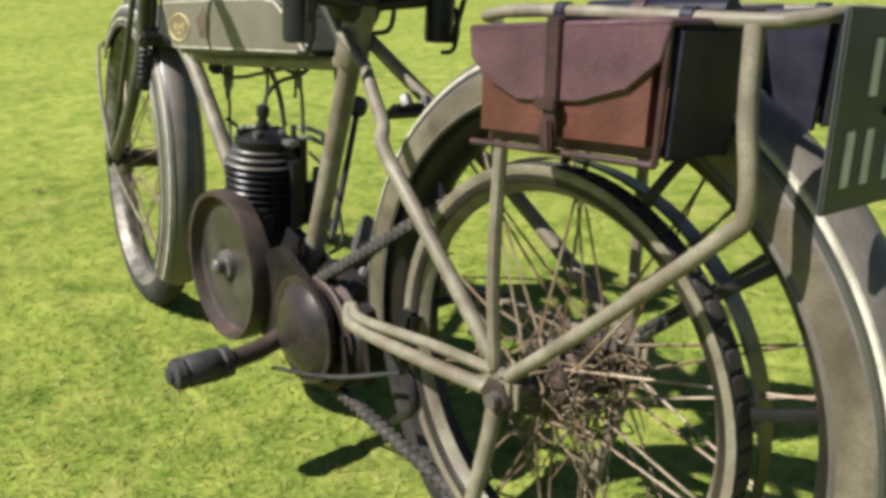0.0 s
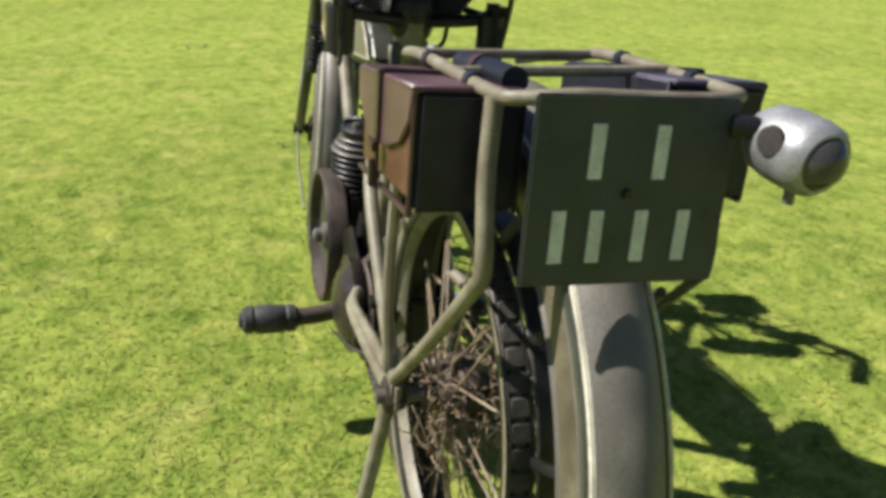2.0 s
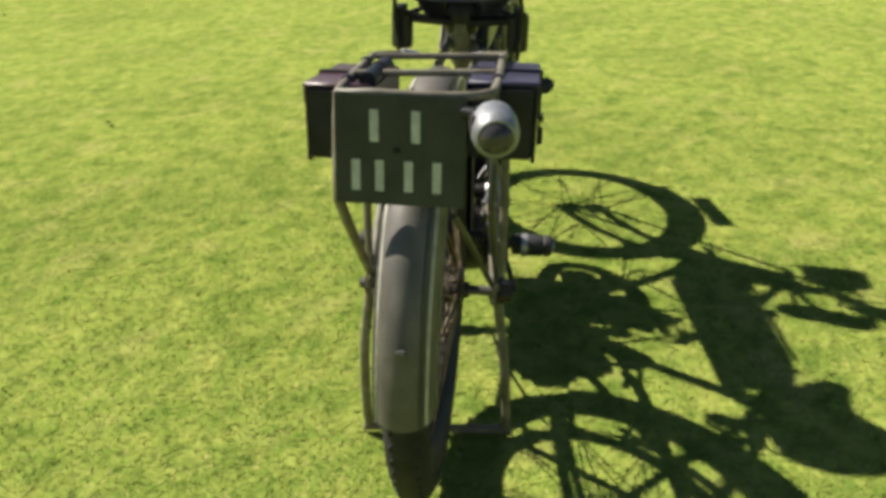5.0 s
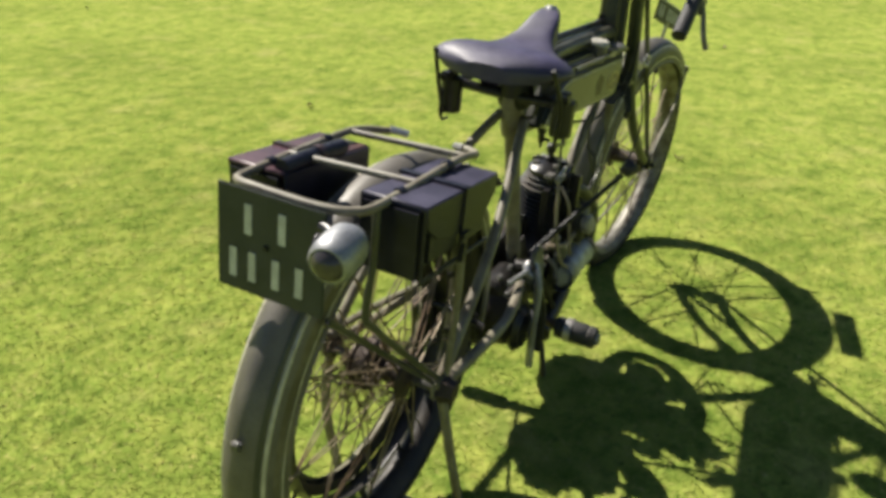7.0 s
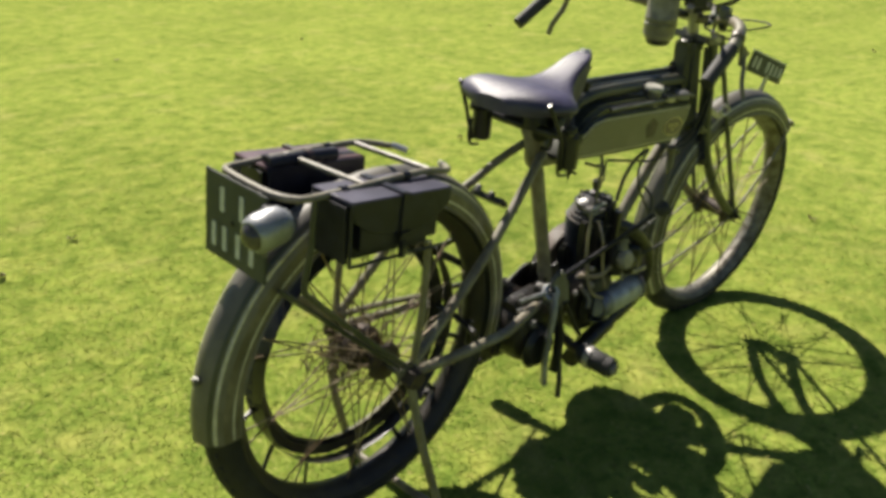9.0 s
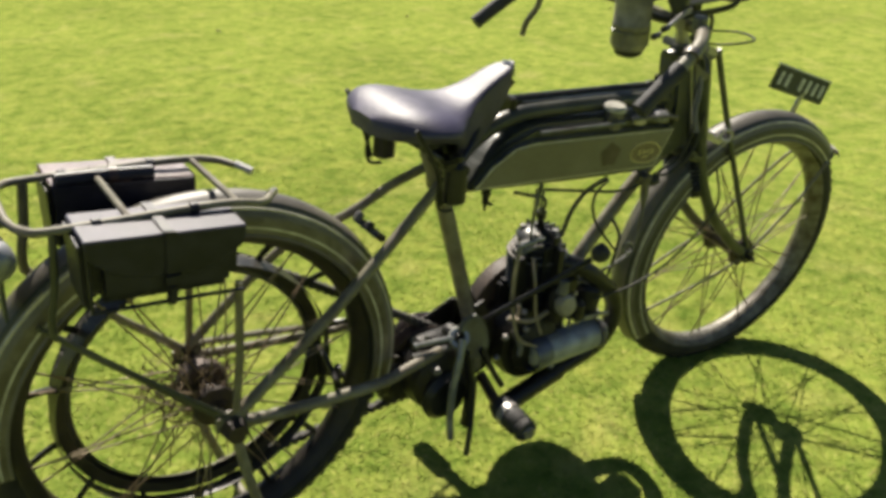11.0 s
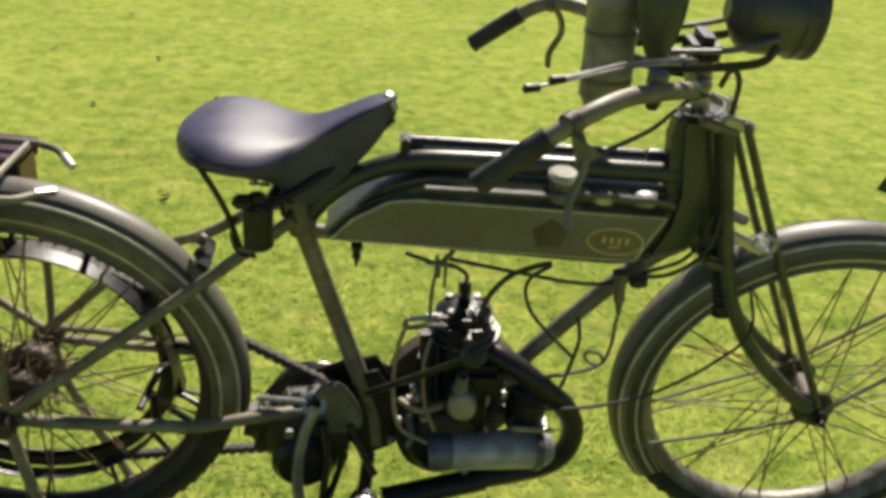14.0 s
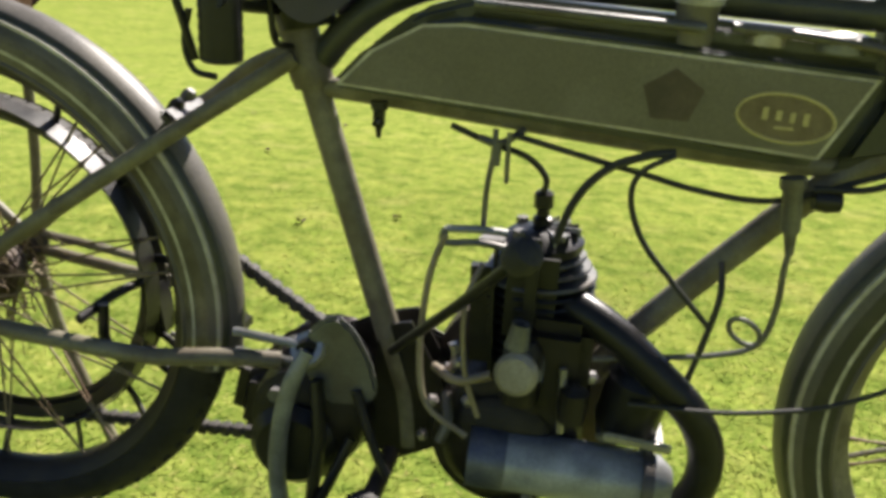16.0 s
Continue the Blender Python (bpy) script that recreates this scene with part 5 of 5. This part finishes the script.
# ---- panniers ----
def pannier(s, leather, flap_leather, label, name):
    """A stiff leather box bag hung outside the rack, with a pointed flap, strap and stitched edges."""
    y0, y1 = s * 0.060, s * 0.142
    lo, hi = min(y0, y1), max(y0, y1)
    body = part(name, prism([(-0.170, 0.604), (-0.168, 0.696), (0.022, 0.680), (0.018, 0.590)], lo, hi, 0.018 if s < 0 else 0.010, 4), leather, None, label)
    flap = [(-0.172, 0.698), (0.026, 0.682), (0.022, 0.658), (-0.004, 0.640), (-0.036, 0.630), (-0.100, 0.636), (-0.142, 0.650), (-0.168, 0.672)]
    a, b = sorted((y1, y1 + s * 0.0045))
    part("flap", prism(flap, a, b, 0.0015, 1), flap_leather, body)
    a, b = sorted((y0, y1 + s * 0.0045))
    part("lid", prism([(-0.173, 0.694), (-0.172, 0.7005), (0.026, 0.684), (0.026, 0.678)], a, b, 0.002, 1), LID if s < 0 else LEATHER_FLAP, body, "dark glossy leather lid" if s < 0 else "purple-brown leather lid, tinted for sky reflection")
    part("back_panel", prism([(-0.172, 0.602), (-0.170, 0.698), (0.024, 0.682), (0.020, 0.588)], *sorted((y0, y0 - s * 0.004)), 0.001, 1), LEATHER_BLACK, body)
    part("strap", joined(box((-0.074, y1 + s * 0.0065, 0.645), (0.014, 0.003, 0.100), 0.001, (0, 3, 0)), box((-0.0735, (y0 + y1) / 2, 0.694), (0.014, abs(y1 - y0) + 0.012, 0.004), 0.001, (0, 4, 0))), leather if s < 0 else LEATHER_STRAP, body)
    part("buckle", joined(box((-0.073, y1 + s * 0.010, 0.632), (0.021, 0.004, 0.009), 0.001), box((-0.076, y1 + s * 0.010, 0.608), (0.012, 0.005, 0.026), 0.002, (0, 10, 0))), LEATHER_STRAP if s > 0 else LEATHER_BLACK, body)
    part("piping", tube(((-0.170, y1, 0.602), (-0.169, y1, 0.695)), 0.0028, 8), LEATHER_STRAP if s > 0 else flap_leather, body)
    part("piping", tube(((-0.170, y1, 0.602), (-0.07, y1, 0.595), (0.019, y1, 0.588)), 0.0028, 8, 3), LEATHER_STRAP if s > 0 else flap_leather, body)
    return body


LEATHER_STRAP = surface("dark_strap_leather", (0.030, 0.014, 0.014), (0.055, 0.026, 0.024), (0.3, 0.5), scale=40, bump=0.3)
bag_left = pannier(1, LEATHER_BROWN, LEATHER_FLAP, "chestnut brown leather pannier with pointed flap and strap", "leather_pannier")
tagged(bag_left, category="pannier", group="panniers")
part("end_panel", box((-0.174, 0.101, 0.650), (0.006, 0.080, 0.090), 0.003), LEATHER_BLACK, bag_left, "black end panel")
bag_right = pannier(-1, LEATHER_BLACK, LEATHER_BLACK, "black leather pannier with creased flap", "leather_pannier")
tagged(bag_right, category="pannier", group="panniers")
part("end_panel", box((-0.174, -0.101, 0.650), (0.006, 0.080, 0.090), 0.003), LEATHER_BLACK, bag_right)

bag_left.matrix_basis = LEAN
bag_right.matrix_basis = LEAN @ Matrix.Translation((-0.006, 0, 0.012))
roll = tagged(part("tool_roll", tube(((-0.165, 0.066, 0.704), (-0.11, 0.066, 0.702), (-0.05, 0.065, 0.698), (-0.035, 0.065, 0.697)), 0.0110, 12), LEATHER_BLACK), "dark rolled bundle strapped inside the luggage rack", "tool roll")
part("strap", lathe([(0.0108, -0.006), (0.0128, -0.006), (0.0128, 0.006), (0.0108, 0.006)], (-0.09, 0.066, 0.7005), (1, 0, -0.06), 16, True), LEATHER_STRAP, roll)

roll.matrix_basis = LEAN

# ---- straw wound round the rear hub ----
def straw_tangle():
    rng = random.Random(11)
    stalks = []
    for k in range(200):
        a, r = rng.uniform(0, 2 * math.pi), 0.018 + 0.056 * rng.random()
        p = REAR + Vector((r * 1.1 * math.cos(a) - 0.012, rng.uniform(-0.030, 0.078), r * 0.8 * math.sin(a) - 0.004))
        way = Vector((rng.uniform(-1, 1), rng.uniform(-0.6, 0.6), rng.uniform(-1, 1))).normalized() * rng.uniform(0.010, 0.030)
        bow = Vector((rng.uniform(-1, 1), rng.uniform(-1, 1), rng.uniform(-1, 1))) * 0.014
        stalks.append(tube((p - way, p + bow, p + way), rng.uniform(0.0006, 0.0014), 4, 3))
    for k in range(15):
        p = REAR + Vector((rng.uniform(-0.085, 0.05), rng.uniform(0.0, 0.075), rng.uniform(-0.04, 0.02)))
        fall = Vector((rng.uniform(-0.05, 0.05), rng.uniform(-0.02, 0.02), rng.uniform(-0.13, -0.05)))
        bow = Vector((rng.uniform(-1, 1), rng.uniform(-1, 1), 0)) * 0.014
        stalks.append(tube((p, p + fall * 0.5 + bow, p + fall), rng.uniform(0.0007, 0.0013), 4, 4))
    return joined(*stalks)


straw = tagged(part("straw_tangle", straw_tangle(), DRY_STRAW), "dry straw tangled round the rear hub", "straw", kind="stuff")
straw.matrix_basis = LEAN

# ---- fallen leaves on the lawn ----
def leaf_mesh():
    bm = bmesh.new()
    ring = [bm.verts.new((0.020 * math.cos(a) * (1 + 0.12 * math.cos(5 * a)), 0.012 * math.sin(a), 0.006 * math.cos(2 * a) + 0.010)) for a in (2 * math.pi * k / 10 for k in range(10))]
    hub = bm.verts.new((0, 0, 0.006))
    for k in range(10):
        bm.faces.new((hub, ring[k], ring[(k + 1) % 10]))
    bmesh.ops.solidify(bm, geom=bm.faces[:], thickness=0.0008)
    return bm


leaf = tagged(part("fallen_leaf", leaf_mesh(), LEAF), "small dry brown leaf lying on grass", "leaf", group="fallen leaves")
leaf.matrix_basis = pose(2.1, 1.7, 0.004, 0, 0, 40)
scatter = random.Random(5)
for k in range(34):
    far, a = 1.5 + 5.5 * scatter.random() ** 1.3, scatter.uniform(0, 2 * math.pi)
    copy_thing(leaf, pose(0.4 + far * math.cos(a), far * math.sin(a), 0.004, scatter.uniform(-14, 14), scatter.uniform(-14, 14), scatter.uniform(0, 360)))

# ---- grass blades over the nearer lawn ----
def blades(name, count, tall, wide, label):
    """Short grass round the machine, thinning out with distance."""
    rng = np.random.default_rng(7)
    x, y = rng.normal(0.35, 1.45, count), rng.normal(0.05, 1.6, count)
    n = count
    patch = 0.6 + 1.1 * np.abs(np.sin(x * 71.0 + np.sin(y * 23.0) * 2.2) * np.cos(y * 64.0 + np.sin(x * 19.0) * 2.4)) ** 1.5
    h = tall * patch * rng.uniform(0.5, 1.1, n)
    a = rng.uniform(0, 2 * np.pi, n)
    b = a + np.pi / 2 + rng.uniform(-0.6, 0.6, n)
    lean = rng.uniform(2.2, 4.5, n) * h
    w = wide * rng.uniform(0.6, 1.3, n)
    v = np.zeros((n, 3, 3))
    v[:, 0] = np.stack([x - w * np.cos(a), y - w * np.sin(a), np.full(n, -0.003)], 1)
    v[:, 1] = np.stack([x + w * np.cos(a), y + w * np.sin(a), np.full(n, -0.003)], 1)
    v[:, 2] = np.stack([x + lean * np.cos(b), y + lean * np.sin(b), h], 1)
    me = bpy.data.meshes.new(name)
    me.from_pydata(v.reshape(-1, 3).tolist(), [], np.arange(3 * n).reshape(-1, 3).tolist())
    me.materials.append(BLADES)
    return tagged(new(name, me), label, "grass", kind="stuff")


blades("grass", 560000, 0.0056, 0.0030, "short mown grass blades, partly dry")
